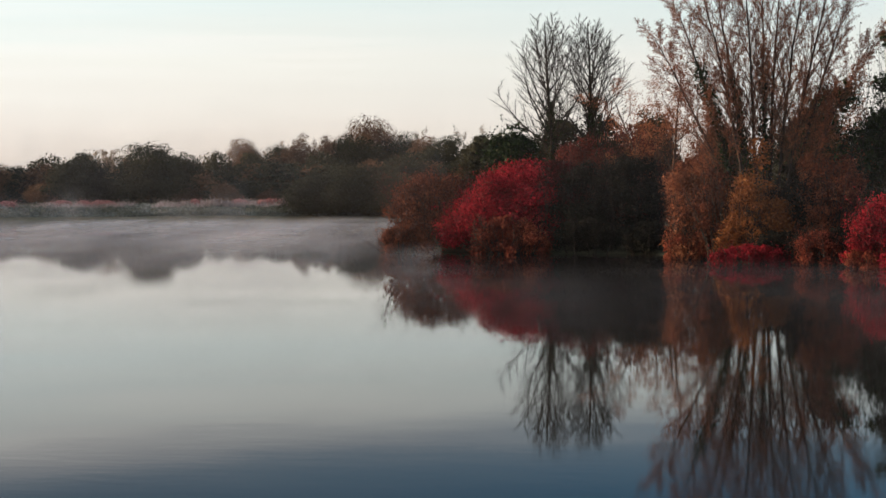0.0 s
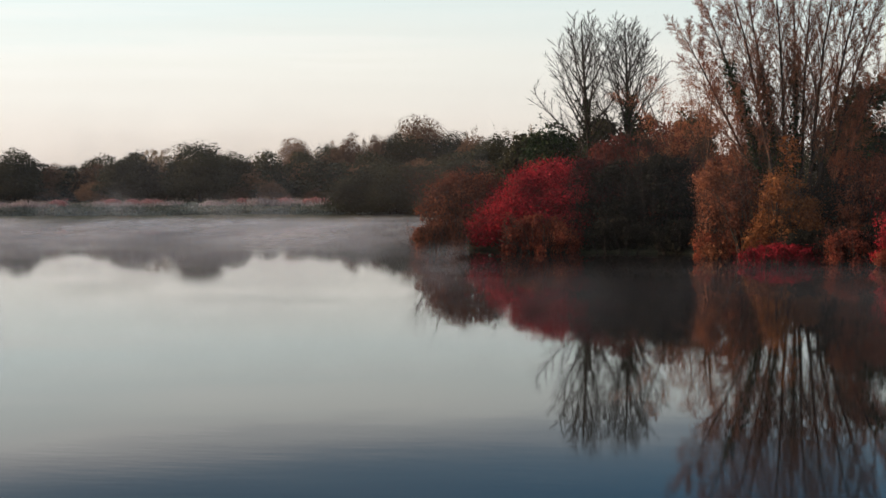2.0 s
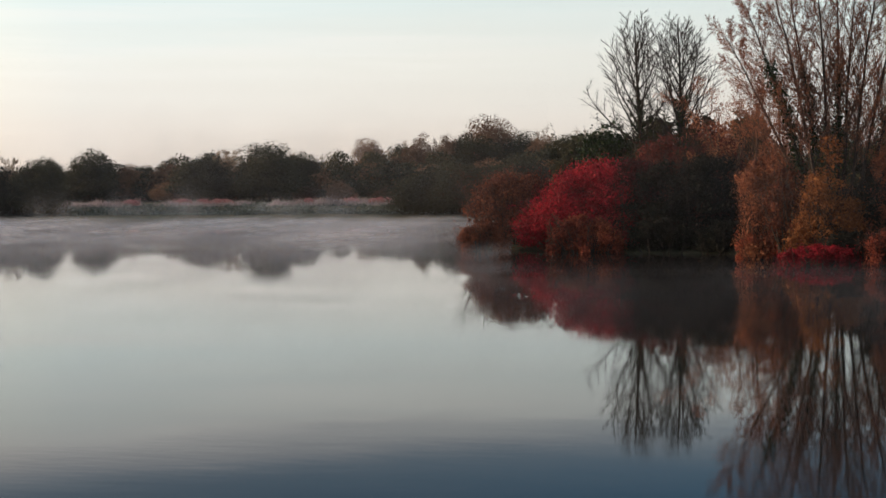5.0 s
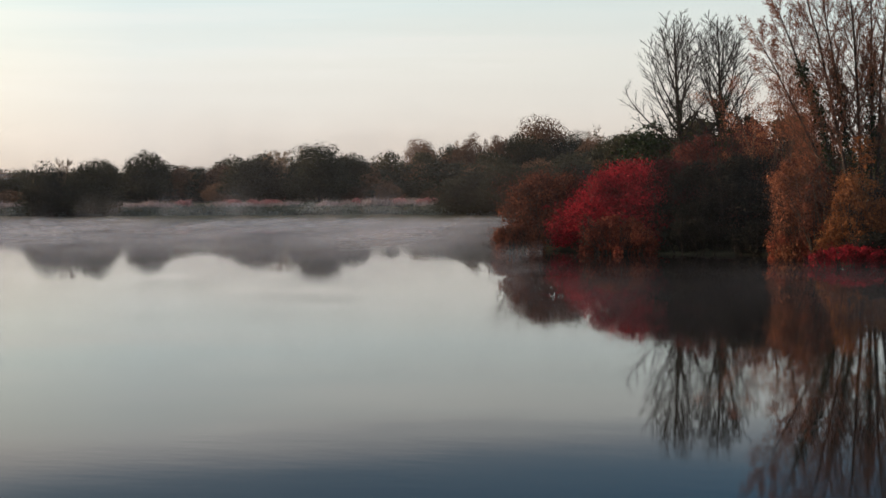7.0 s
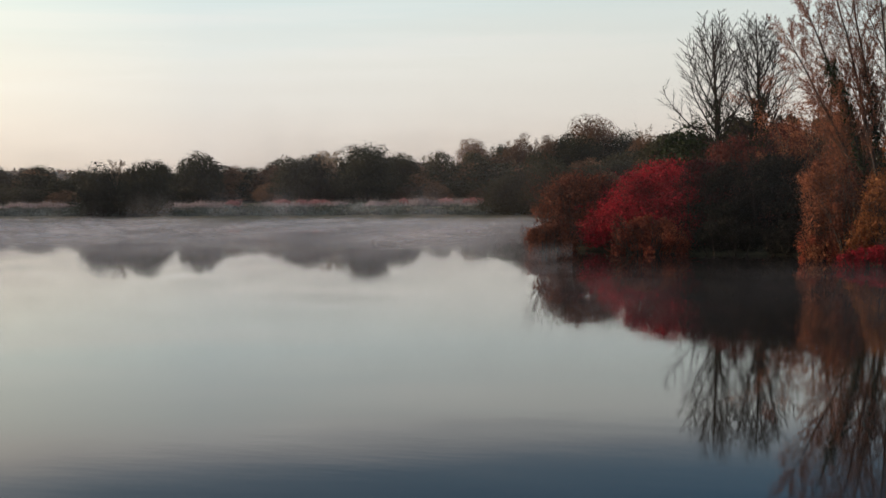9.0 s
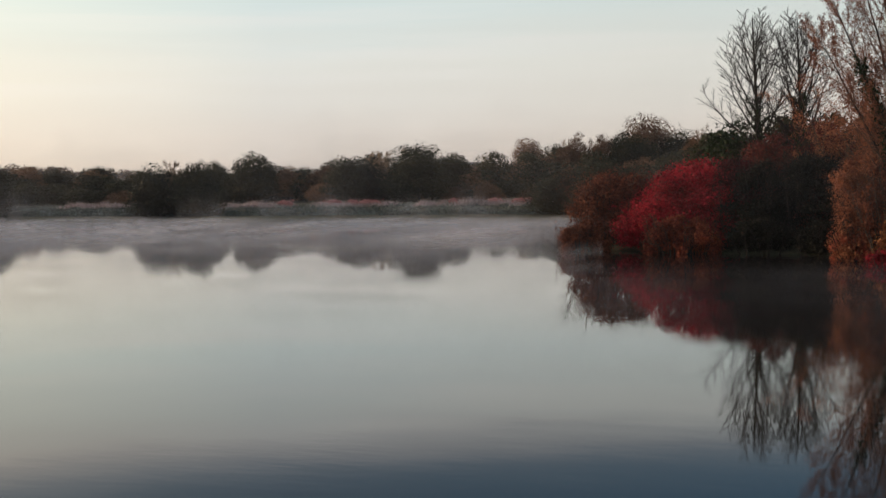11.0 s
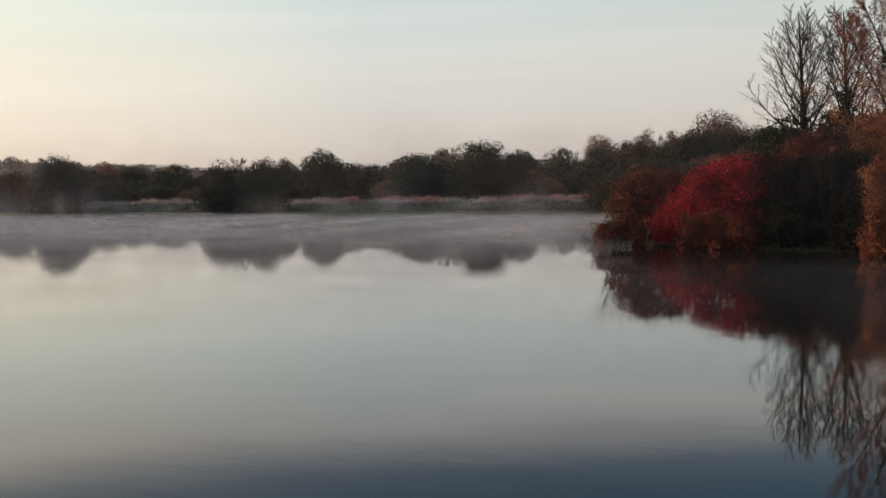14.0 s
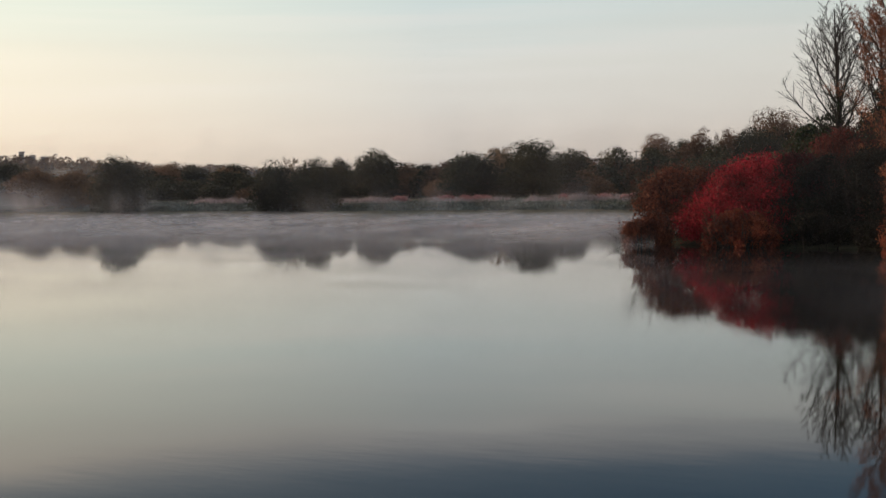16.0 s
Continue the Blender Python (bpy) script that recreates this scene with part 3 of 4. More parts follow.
def bare_tree(name, seed, h, w, label, x, y, dense=1.0):
    """A leafless poplar-like tree with an ivy-clad trunk and limbs that sweep outward and up."""
    rng = rng_of(seed)
    z = ground_height(x, y)
    t = empty(name, x, y, z)
    segs, tips, limbs = [[], [], [], []], [], []
    spec = [(16, 0, 0, 0, 0.01, 0.012, 0), (9, 0, 36, 0, 0, 0, 0), (5, 6, 27, 0.5, 0.07, 0.03, 0.15), (3, 0, 0, 0, 0.06, 0.035, 0)]
    grow(rng, (0, 0, -0.4), (0.01, 0, 1), h * 0.93 + 0.4, 0.42, 0, spec, segs, tips)
    line = np.array(segs[0])
    for k in range(27):
        g = k / 26
        f = 0.31 + 0.55 * g ** 0.95 + rng.uniform(-0.012, 0.012)
        i = min(int(f * 16), 15)
        at = line[i, :3] + (line[i, 3:6] - line[i, :3]) * (f * 16 - i)
        a = k * 2.4 + rng.uniform(-0.4, 0.4)
        u = rng.uniform(0.55, 1.0)
        reach = w * 0.56 * (1 - 0.8 * g) * u * (0.5 if g < 0.1 else 1)
        rise = h * (0.2 + 0.11 * math.sin(min(1, g * 1.2) * 2.6) - 0.1 * g) * (1.25 - 0.3 * u) * rng.uniform(0.85, 1.15)
        out = np.array([math.cos(a), math.sin(a), 0])
        up = np.array([0, 0, 1.0])
        limbs.append(swept_limb(rng, at, at + out * reach * 0.62 + up * rise * 0.36, at + out * reach + up * rise, 0.17 - 0.11 * g, 0.022, 9, 12, spec, segs, tips, share=0.42))
    *limbs, trunk, s2, s3 = fitted([*limbs, segs[0], segs[2], segs[3]], h, w)
    s2[:, 6:] = np.maximum(s2[:, 6:] * 0.9, 0.026)
    s3[:, 6:] = np.maximum(s3[:, 6:] * 0.8, 0.016)
    part("trunk", tube_mesh("trunk", trunk, BARK_DARK, 9), t)
    for limb in limbs:
        part("limb", tube_mesh("limb", limb, BARK_DARK, 6), t)
    part("branch_rest", tube_mesh("branch_rest", s2, BARK_DARK, 4), t, kind="stuff")
    part("twig_rest", tube_mesh("twig_rest", s3, BARK_DARK, 3), t, "fine bare grey-brown twigs", "stuff")
    n = int(7000 * dense)
    f = rng.uniform(0, 1, n) ** 1.3
    k = np.clip((f * 0.66 * len(trunk)).astype(int), 0, len(trunk) - 1)
    u = rng.uniform(0, 1, n)[:, None]
    c = trunk[k, :3] + (trunk[k, 3:6] - trunk[k, :3]) * u
    ivy = c + rng.normal(size=(n, 3)) * (0.42 * dense * (1 - 0.85 * f) * (0.75 + 0.5 * np.sin(c[:, 2] * 1.9) ** 2))[:, None] * np.array([1, 1, 0.6])
    lim = np.concatenate([a[:3] for a in limbs[:14]])
    m = int(2200 * dense * dense)
    pick = rng.integers(0, len(lim), m)
    ivy2 = lim[pick, :3] + rng.normal(size=(m, 3)) * 0.2
    part("ivy", leaf_mesh("ivy", np.concatenate([ivy, ivy2]), 0.19, LEAF_IVY, rng, 0.85), t, "dark green ivy climbing the trunk")
    return tagged(t, label, "tree", "pair of bare trees on the spit")


def shrub(name, seed, x, y, w, d, h, mat, label, leaf=0.17, count=16000, lumps=18, group="shrubs on the spit", low=-0.05, bark=BARK_DARK, twigs=60, base=None, sparse=8, profile=DOME):
    """A dense bush: stems from the root, an uneven mass of leaves, and shoots that stick out of it."""
    rng = rng_of(seed)
    if leaf < 0.25:
        leaf, count = leaf * 0.82, int(count * 1.3)
    z = max(ground_height(x, y), -0.2) if base is None else base
    t = empty(name, x, y, z)
    segs, tips = [[], []], []
    spec = [(6, 6, 36, 0.4, 0.05, 0.1, 0.3), (4, 0, 0, 0, 0.04, 0.14, 0)]
    for k in range(twigs):
        a = rng.uniform(0, 6.28)
        r = math.sqrt(rng.uniform(0, 1)) * 0.3
        grow(rng, (math.cos(a) * w * r, math.sin(a) * w * r, -0.6), (math.cos(a) * w / h * 0.4, math.sin(a) * w / h * 0.4, 1), h * rng.uniform(0.6, 0.95), 0.05, 0, spec, segs, tips)
    ls = mound_lumps(rng, w, d, h, lumps * 3, max(low, 0), profile)
    outer = lump_points(rng, ls, count, 0.4, 0.3)
    inner = lump_points(rng, [(a, b, c, q * 0.8, e * 0.8, g * 0.8) for a, b, c, q, e, g in ls], count // 5, 0.5)[:, :3]
    p = np.array([q[0] for q in tips])
    spray = p[rng.integers(0, len(p), count // sparse)] + rng.normal(size=(count // sparse, 3)) * 0.15
    s0, s1, spray = fitted([segs[0], segs[1], spray], h * (1.0 if profile is DOME else 0.6), w * (0.97 if profile is DOME else 0.75))
    spray[:, 1] *= d / w
    s0[:, [1, 4]] *= d / w
    s1[:, [1, 4]] *= d / w
    pts = np.concatenate([outer, np.concatenate([spray, rand_dirs(rng, len(spray))], axis=1)])
    pts = pts[pts[:, 2] > -0.15]
    inner = inner[inner[:, 2] > 0.1]
    part("stem_rest", tube_mesh("stem_rest", s0, bark, 4), t, kind="stuff")
    part("shoot_rest", tube_mesh("shoot_rest", s1, bark, 3), t, kind="stuff")
    part("foliage", leaf_mesh("foliage", pts[:, :3], leaf, mat, rng, 0.7, out=pts[:, 3:], face=1.3), t)
    part("inner_foliage", leaf_mesh("inner_foliage", inner, leaf * 2.1, mat, rng, 0.8), t)
    return tagged(t, label, "shrub", group)


# ---- the wooded spit ----
bare_tree("bare_tree", 11, 26.6, 9.7, "tall bare poplar with ivy-clad trunk behind the red bush", -2.9, 158.7)
bare_tree("bare_tree", 23, 25.9, 8.0, "tall bare poplar thick with dark ivy behind the thicket", 2.1, 158.4, 1.5)

shrub("brown_bush", 31, -14.2, 134.6, 12.2, 6.0, 8.6, LEAF_BROWN, "olive brown autumn bush at the tip of the spit", count=21000, lumps=24)
shrub("low_tip_bush", 32, -17.0, 130.8, 6.4, 3.2, 3.4, LEAF_BROWN, "low brown bush overhanging the water", count=8000, lumps=12)
SLOPE = ((-1.0, 0.3), (-0.8, 0.45), (-0.5, 0.66), (-0.1, 0.88), (0.2, 1.0), (0.6, 0.97), (0.85, 0.85), (1.0, 0.4))
shrub("red_bush", 33, -7.4, 131.6, 13.4, 6.0, 9.9, LEAF_RED, "bright crimson autumn bush sloping down to the water", count=36000, leaf=0.16, lumps=30, twigs=40, profile=SLOPE)
shrub("maroon_bush", 29, -1.9, 131.8, 7.0, 5.5, 9.5, LEAF_MAROON, "dark maroon bush between the crimson one and the thicket", count=14000, leaf=0.16)
shrub("orange_bush", 35, -6.0, 127.8, 8.0, 2.4, 4.4, LEAF_RUST, "low rusty orange bush at the waterline", count=11000, lumps=16)
shrub("dark_thicket", 36, 0.8, 131.4, 7.4, 6.6, 8.9, LEAF_SHADED, "dark nearly leafless thicket on the spit", twigs=18, count=17000, leaf=0.15)
shrub("dark_thicket", 37, 5.8, 131.2, 8.6, 7.0, 10.2, LEAF_SHADED, "dark shaded thicket beside the willow", twigs=18, count=19000, leaf=0.15)
shrub("low_thicket", 44, 1.6, 127.6, 7.5, 3.4, 4.0, LEAF_SHADED, "low dark scrub at the waterline", twigs=18, count=7000, leaf=0.15, lumps=14)
shrub("low_thicket", 45, 7.6, 126.8, 6.5, 3.4, 3.4, LEAF_SHADED, "low dark scrub at the waterline", twigs=18, count=8000, leaf=0.15, lumps=12)
shrub("purple_bush", 38, 1.0, 139.0, 9.0, 6.0, 11.6, LEAF_PLUM, "purple brown bush above the dark thicket", count=14000)
shrub("purple_bush", 39, 6.8, 142.0, 8.0, 6.0, 13.2, LEAF_PLUM, "reddish brown tall bush behind the thicket", count=14000)
for k, (bx, by, bw, bh) in enumerate(((-8.5, 176, 10, 15.0), (-1.5, 180, 10, 15.8), (4, 178, 9, 15.0), (10, 170, 9, 15.5), (-14, 190, 9, 14.5))):
    shrub("evergreen_bush", 50 + k, bx, by, bw, 8, bh, LEAF_IVY if k == 0 else LEAF_FAR, "dark green bushy tree behind the bare trees", leaf=0.34, count=7000, twigs=20, group="dark trees on the spit")


def multi_stem_willow(x, y):
    """The big many-stemmed willow: fanned stems, fine twigs, thin russet leaf above and dense leaf below."""
    rng = rng_of(77)
    t = empty("willow_tree", x, y, ground_height(x, y))
    segs, tips, stems = [[], [], [], []], [], []
    spec = [(1, 0, 0, 0, 0, 0, 0), (7, 0, 30, 0, 0, 0, 0), (6, 11, 32, 0.5, 0.03, 0.035, 0.08), (5, 0, 0, 0, -0.02, 0.05, 0)]
    fan = ((-8.8, 19.0), (-7.2, 21.5), (-5.4, 24.5), (-3.8, 26.5), (-1.6, 25.5), (0.6, 27.5), (2.4, 27.0), (4.3, 26.0), (6.3, 25.0), (8.2, 22.5), (8.9, 18.0))
    for tip, top in fan:
        base = np.array([0.5 + tip * 0.17, rng.uniform(-1.2, 1.2), -0.3])
        end = np.array([tip, rng.uniform(-3.5, 3.5), top])
        stems.append(np.array(swept_limb(rng, base, base + (end - base) * np.array([0.36, 0.36, 0.55]), end, 0.2, 0.03, 12, 23, spec, segs, tips, 0.26, 0.26, 0.008)))
    s2, s3 = np.array(segs[2]), np.array(segs[3])
    for own in stems:
        part("stem", tube_mesh("stem", own, BARK_DARK, 7), t)
    part("branch_rest", tube_mesh("branch_rest", s2, BARK_WARM, 4), t, kind="stuff")
    part("twig_rest", tube_mesh("twig_rest", s3, BARK_WARM, 3), t, kind="stuff")
    pick = rng.integers(0, len(s3), 240000)
    pick = pick[rng.uniform(0, 1, len(pick)) < np.clip(1.15 - s3[pick, 2] / 50, 0.5, 1)]
    pts = s3[pick, :3] + (s3[pick, 3:6] - s3[pick, :3]) * rng.uniform(0, 1, len(pick))[:, None] + rng.normal(size=(len(pick), 3)) * 0.09
    part("foliage", leaf_mesh("foliage", pts, 0.14, LEAF_WILLOW, rng, 0.5, single=True), t, "thin russet leaves")
    tr = np.concatenate([s[(s[:, 2] < 15) & (s[:, 2] > 5)] for s in stems[1:6:2]])
    pick = rng.integers(0, len(tr), 6000)
    u = rng.uniform(0, 1, 6000)[:, None]
    c = tr[pick, :3] + (tr[pick, 3:6] - tr[pick, :3]) * u
    ivy = c + rng.normal(size=(len(c), 3)) * 0.3
    part("ivy", leaf_mesh("ivy", ivy, 0.2, LEAF_IVY, rng, 0.85), t, "dark ivy on the stems")
    return tagged(t, "large many-stemmed willow with thinning russet leaves", "tree")


multi_stem_willow(16.6, 117.5)
RAGGED = ((-1.0, 0.3), (-0.85, 0.66), (-0.6, 0.82), (-0.4, 0.74), (-0.15, 0.98), (0.1, 0.86), (0.35, 1.0), (0.6, 0.8), (0.85, 0.7), (1.0, 0.3))
PEAKED = ((-1.0, 0.14), (-0.7, 0.36), (-0.45, 0.68), (-0.2, 0.74), (0.0, 1.0), (0.2, 0.9), (0.4, 0.56), (0.7, 0.46), (1.0, 0.12))
shrub("willow_scrub", 61, 11.6, 120.6, 7.0, 4.5, 12.0, LEAF_WILLOW, "russet willow scrub beside the big willow", leaf=0.16, count=15000, lumps=28, profile=RAGGED, bark=BARK_DARK)
shrub("willow_scrub", 62, 16.2, 115.4, 6.6, 3.4, 11.4, LEAF_GOLD, "golden brown willow scrub at the foot of the stems", leaf=0.16, count=12000, lumps=24, profile=PEAKED, bark=BARK_DARK)
shrub("willow_scrub", 63, 13.4, 118.0, 5.0, 4.0, 9.0, LEAF_BROWN, "brown leafy scrub under the willow", leaf=0.16, count=9000, lumps=16, bark=BARK_DARK)
shrub("orange_bush", 64, 11.2, 119.9, 5.6, 2.6, 3.2, LEAF_RUST, "low orange bush at the foot of the willow", leaf=0.15, count=9000, lumps=12)
shrub("crimson_bush", 65, 15.4, 113.0, 7.6, 2.6, 2.1, LEAF_RED, "low crimson bush trailing into the water", leaf=0.15, count=9000, lumps=12)
shrub("orange_bush", 66, 21.2, 112.0, 5.0, 2.6, 3.4, LEAF_RUST, "low rusty bush beside the crimson one", leaf=0.15, count=8000, lumps=12)
shrub("red_bush", 67, 25.6, 109.6, 6.0, 4.0, 6.0, LEAF_RED, "vivid red bush on the bank", leaf=0.17, count=14000)
shrub("orange_bush", 73, 29.6, 107.0, 6.0, 2.8, 3.6, LEAF_RUST, "low rusty bush under the vivid red one", leaf=0.15, count=8000, lumps=12)
# dark fillers added to close bright gaps below the bushes
shrub("dark_thicket", 74, 28.6, 113.5, 8.0, 4.5, 7.0, LEAF_SHADED, "dark thicket behind the vivid red bush", leaf=0.2, count=9000, low=-0.15)
shrub("low_thicket", 75, 23.0, 112.6, 7.0, 3.0, 3.2, LEAF_SHADED, "low dark scrub under the red bush", leaf=0.16, count=7000, lumps=12, low=-0.15)
shrub("low_thicket", 76, 18.0, 114.0, 6.0, 3.0, 3.0, LEAF_SHADED, "low dark scrub under the willow", leaf=0.16, count=7000, lumps=12, low=-0.15)
shrub("orange_bush", 79, 24.4, 108.9, 4.5, 2.2, 2.0, LEAF_RUST, "low rusty growth trailing into the water", leaf=0.15, count=6000, lumps=10, low=-0.3)
shrub("brown_bush", 68, 22.6, 116.5, 7.0, 5.0, 10.6, LEAF_BROWN, "tall brown bush under the ivy tree", leaf=0.18, count=14000)
shrub("dark_thicket", 69, 19.8, 117.5, 5.0, 5.0, 8.2, LEAF_SHADED, "dark thicket under the willow", twigs=18, leaf=0.2, count=10000)
shrub("ivy_tree", 70, 24.4, 123.0, 9.0, 7.0, 16.0, LEAF_IVY, "dark ivy-smothered tree behind the willow", leaf=0.24, count=13000, lumps=26)
shrub("ivy_tree", 71, 30.2, 124.0, 7.0, 6.0, 21.5, LEAF_IVY, "tall dark ivy-covered tree on the bank", leaf=0.24, count=13000, lumps=26)
pink = wispy_tree("ash_tree", 72, 18.6, 11.4, LEAF_WILLOW, 0.14, 15, "twiggy pinkish tree that lost most leaves", BARK_WARM, "trees on the spit", 4)
pink.location = (8.9, 137.0, ground_height(8.9, 137))

# ---- trees along the far shore ----
KINDS = {
    "green": [leafy_tree("alder_tree", 100 + i, 14, 12, LEAF_FAR, 0.36, 17000, "dull green leafy tree behind the far bank", low=-0.05, lumps=26) for i in range(3)],
    "oak": [leafy_tree("oak_tree", 110 + i, 24, 17, (LEAF_FAR_BROWN, LEAF_FAR)[i], 0.38, 30000, ("broad oak with browning crown", "broad dark green oak")[i], low=0.0, lumps=30, taper=0.3, dome=0.95) for i in range(2)],
    "brown": [leafy_tree("maple_tree", 120 + i, 18, 13, LEAF_FAR_BROWN, 0.36, 18000, "brown autumn tree behind the far bank", low=-0.02, lumps=26) for i in range(2)],
    "peak": [leafy_tree("pointed_tree", 130, 16, 13, LEAF_FAR, 0.34, 20000, "dark green tree with a pointed crown", low=-0.05, lumps=26, taper=0.92)],
    "clump": [leafy_tree("sallow_tree", 140 + i, 12, 13, LEAF_FAR, 0.34, 19000, "dark bushy sallow at the water's edge", low=-0.15, lumps=28, taper=0.4) for i in range(2)],
    "shrub": [leafy_tree("hawthorn_shrub", 150 + i, 7, 7, LEAF_FAR_BROWN, 0.3, 8000, "brown hawthorn shrub on the far bank", low=-0.05) for i in range(2)],
    "fill": [leafy_tree("scrub_tree", 180 + i, 12, 12, (LEAF_FAR, LEAF_FAR_BROWN, LEAF_FAR)[i], 0.62, 3000, ("dull green scrub tree in the far wood", "dull brown scrub tree in the far wood", "dull green scrub tree in the far wood")[i], low=-0.05, taper=0.5) for i in range(3)],
    "pale": [wispy_tree("birch_tree", 160 + i, 18, 8, LEAF_PALE, 0.3, 6, "thinning pale birch behind the far bank") for i in range(2)],
    "thin": [wispy_tree("poplar_tree", 170, 18, 5, LEAF_PALE, 0.28, 3, "nearly bare slender tree", stems=2)],
}
SIZES = {"fill": (12, 12), "green": (14, 12), "oak": (24, 17), "brown": (18, 13), "peak": (16, 13), "clump": (12, 13), "shrub": (7, 7), "pale": (18, 8), "thin": (18, 5)}
used, count = set(), {}
turns = rng_of(5)


def stand(kind, x, y, top, wide):
    """A tree of that kind with its crown's top at the height top."""
    z = ground_height(x, y) - 0.1
    h0, w0 = SIZES[kind]
    count[kind] = count.get(kind, -1) + 1
    i = count[kind] % len(KINDS[kind])
    m = pose(x, y, z, 0, 0, turns.uniform(0, 360)) @ Matrix.Diagonal((wide / w0, wide / w0, (top - z) / h0, 1))
    src = KINDS[kind][i]
    if (kind, i) in used:
        copy_thing(src, m @ Matrix.Diagonal((1 / src.scale[0], 1 / src.scale[1], 1 / src.scale[2], 1)))
    else:
        used.add((kind, i))
        src.matrix_basis = m


WEST = [
    ("clump", -180.3, 226.5, 13.3, 13.2), ("shrub", -213.0, 232.0, 11.3, 14.5), ("shrub", -199.1, 232.0, 10.4, 10.5), ("brown", -222.0, 290.0, 12.5, 13.0),
    ("green", -218.0, 300.0, 12.0, 13.0), ("green", -205.0, 300.0, 12.1, 12.0), ("clump", -134.4, 226.5, 11.2, 10.6), ("pale", -130.5, 226.5, 12.2, 3.9),
    ("clump", -124.7, 226.5, 11.6, 9.7), ("green", -150.0, 275.0, 12.4, 7.0), ("green", -137.0, 270.0, 14.2, 11.5), ("brown", -130.0, 275.0, 10.8, 8.5),
    ("green", -298.0, 300.0, 14.4, 18.0), ("green", -305.0, 290.0, 15.5, 19.0), ("green", -299.0, 275.0, 14.5, 17.0), ("pale", -134.0, 395.0, 15.0, 10.0),
]
MIDDLE = [
    ("green", -132.0, 285.0, 10.6, 11.0), ("green", -107.0, 264.0, 12.4, 13.2), ("pale", -107.0, 276.0, 14.2, 7.0), ("pale", -104.0, 280.0, 14.5, 7.0),
    ("peak", -91.0, 264.0, 15.0, 13.7), ("green", -91.0, 284.0, 13.1, 9.0), ("thin", -101.0, 330.0, 11.9, 7.0), ("pale", -98.0, 335.0, 11.1, 8.0),
    ("brown", -106.0, 392.0, 19.3, 13.7), ("pale", -92.0, 378.0, 18.2, 8.0), ("brown", -75.0, 338.0, 18.5, 10.4), ("brown", -69.0, 344.0, 18.4, 8.0), ("green", -83.0, 350.0, 16.2, 11.0), ("brown", -97.0, 366.0, 16.3, 11.0),
    ("shrub", -75.0, 264.0, 6.6, 6.4), ("shrub", -115.0, 264.0, 6.6, 7.6), ("shrub", -66.0, 266.0, 5.0, 4.8), ("shrub", -85.0, 272.0, 5.6, 6.4),
]
EAST = [
    ("oak", -58.0, 350.0, 23.5, 16.7), ("green", -65.0, 346.0, 18.7, 11.0), ("oak", -49.0, 346.0, 19.1, 14.0), ("green", -60.0, 338.0, 17.7, 12.0), ("brown", -42.0, 338.0, 17.7, 12.0), ("thin", -46.0, 366.0, 21.6, 3.6),
    ("green", -36.0, 330.0, 17.4, 13.3), ("thin", -29.0, 350.0, 21.1, 6.2), ("green", -24.0, 312.0, 16.7, 12.5), ("green", -16.0, 300.0, 17.0, 11.0),
    ("clump", -47.1, 226.5, 8.4, 11.3), ("clump", -40.3, 226.5, 10.1, 11.3), ("clump", -33.4, 226.5, 9.0, 9.4), ("green", -36.0, 277.0, 10.7, 11.2),
    ("green", -8.0, 280.0, 15.6, 12.0), ("green", 2.0, 270.0, 15.7, 12.0), ("brown", 12.0, 260.0, 15.7, 12.0), ("green", 26.0, 230.0, 16.0, 12.0), ("green", 34.0, 200.0, 16.2, 13.0), ("brown", 40.0, 160.0, 15.5, 13.0),
]
for row in WEST + MIDDLE + EAST:
    stand(*row)
# the belt of lower trees that closes the gaps behind them
for k in range(76):
    fx = -335 + 310 * (k + turns.uniform(0, 1)) / 76
    fy = turns.uniform(274, 303)
    stand("fill", fx, fy, turns.uniform(8.8, 11.2), turns.uniform(10, 15))
for k in range(24):
    fx = -150 + 185 * (k + turns.uniform(0, 1)) / 24
    stand("fill", fx, turns.uniform(318, 342), turns.uniform(11.2, 14.6), turns.uniform(11, 15))

# the undergrowth that closes the wood below their crowns
for k in range(64):
    fx = -335 + 312 * (k + turns.uniform(0, 1)) / 64
    stand("fill", fx, turns.uniform(266, 284), turns.uniform(5.5, 8.5), turns.uniform(8, 13))


# ---- far bank growth, mist, far distance ----


def tufts(name, seed, n, area, tall, mat, label, keep=None, width=0.06):
    """Blades of grass or reed, in tufts of five."""
    rng = rng_of(seed)
    v, cnt = [], 0
    x0, x1, b0, b1 = area
    for _ in range(n):
        x = rng.uniform(x0, x1)
        y = far_shore(x) + b0 + (b1 - b0) * rng.uniform(0, 1) ** 1.3
        if keep and not keep(x, y):
            continue
        z = ground_height(x, y) - 0.05
        for _ in range(5):
            a = rng.uniform(0, 6.28)
            h = tall * rng.uniform(0.5, 1.2) * (0.35 + 1.1 * max(0, 0.5 + noise.noise((x * 0.22, y * 0.5, 7))))
            bx, by = x + rng.normal() * 0.16, y + rng.normal() * 0.16
            lx, ly = rng.normal() * 0.3 * h, rng.normal() * 0.3 * h
            cx, cy = math.cos(a) * width, math.sin(a) * width
            v += [(bx - cx, by - cy, z), (bx + cx, by + cy, z), (bx + lx, by + ly, z + h)]
            cnt += 1
    ob = new(name, mesh_of(name, v, np.arange(cnt * 3).reshape(-1, 3), mat))
    return tagged(ob, label, "grass", kind="stuff")


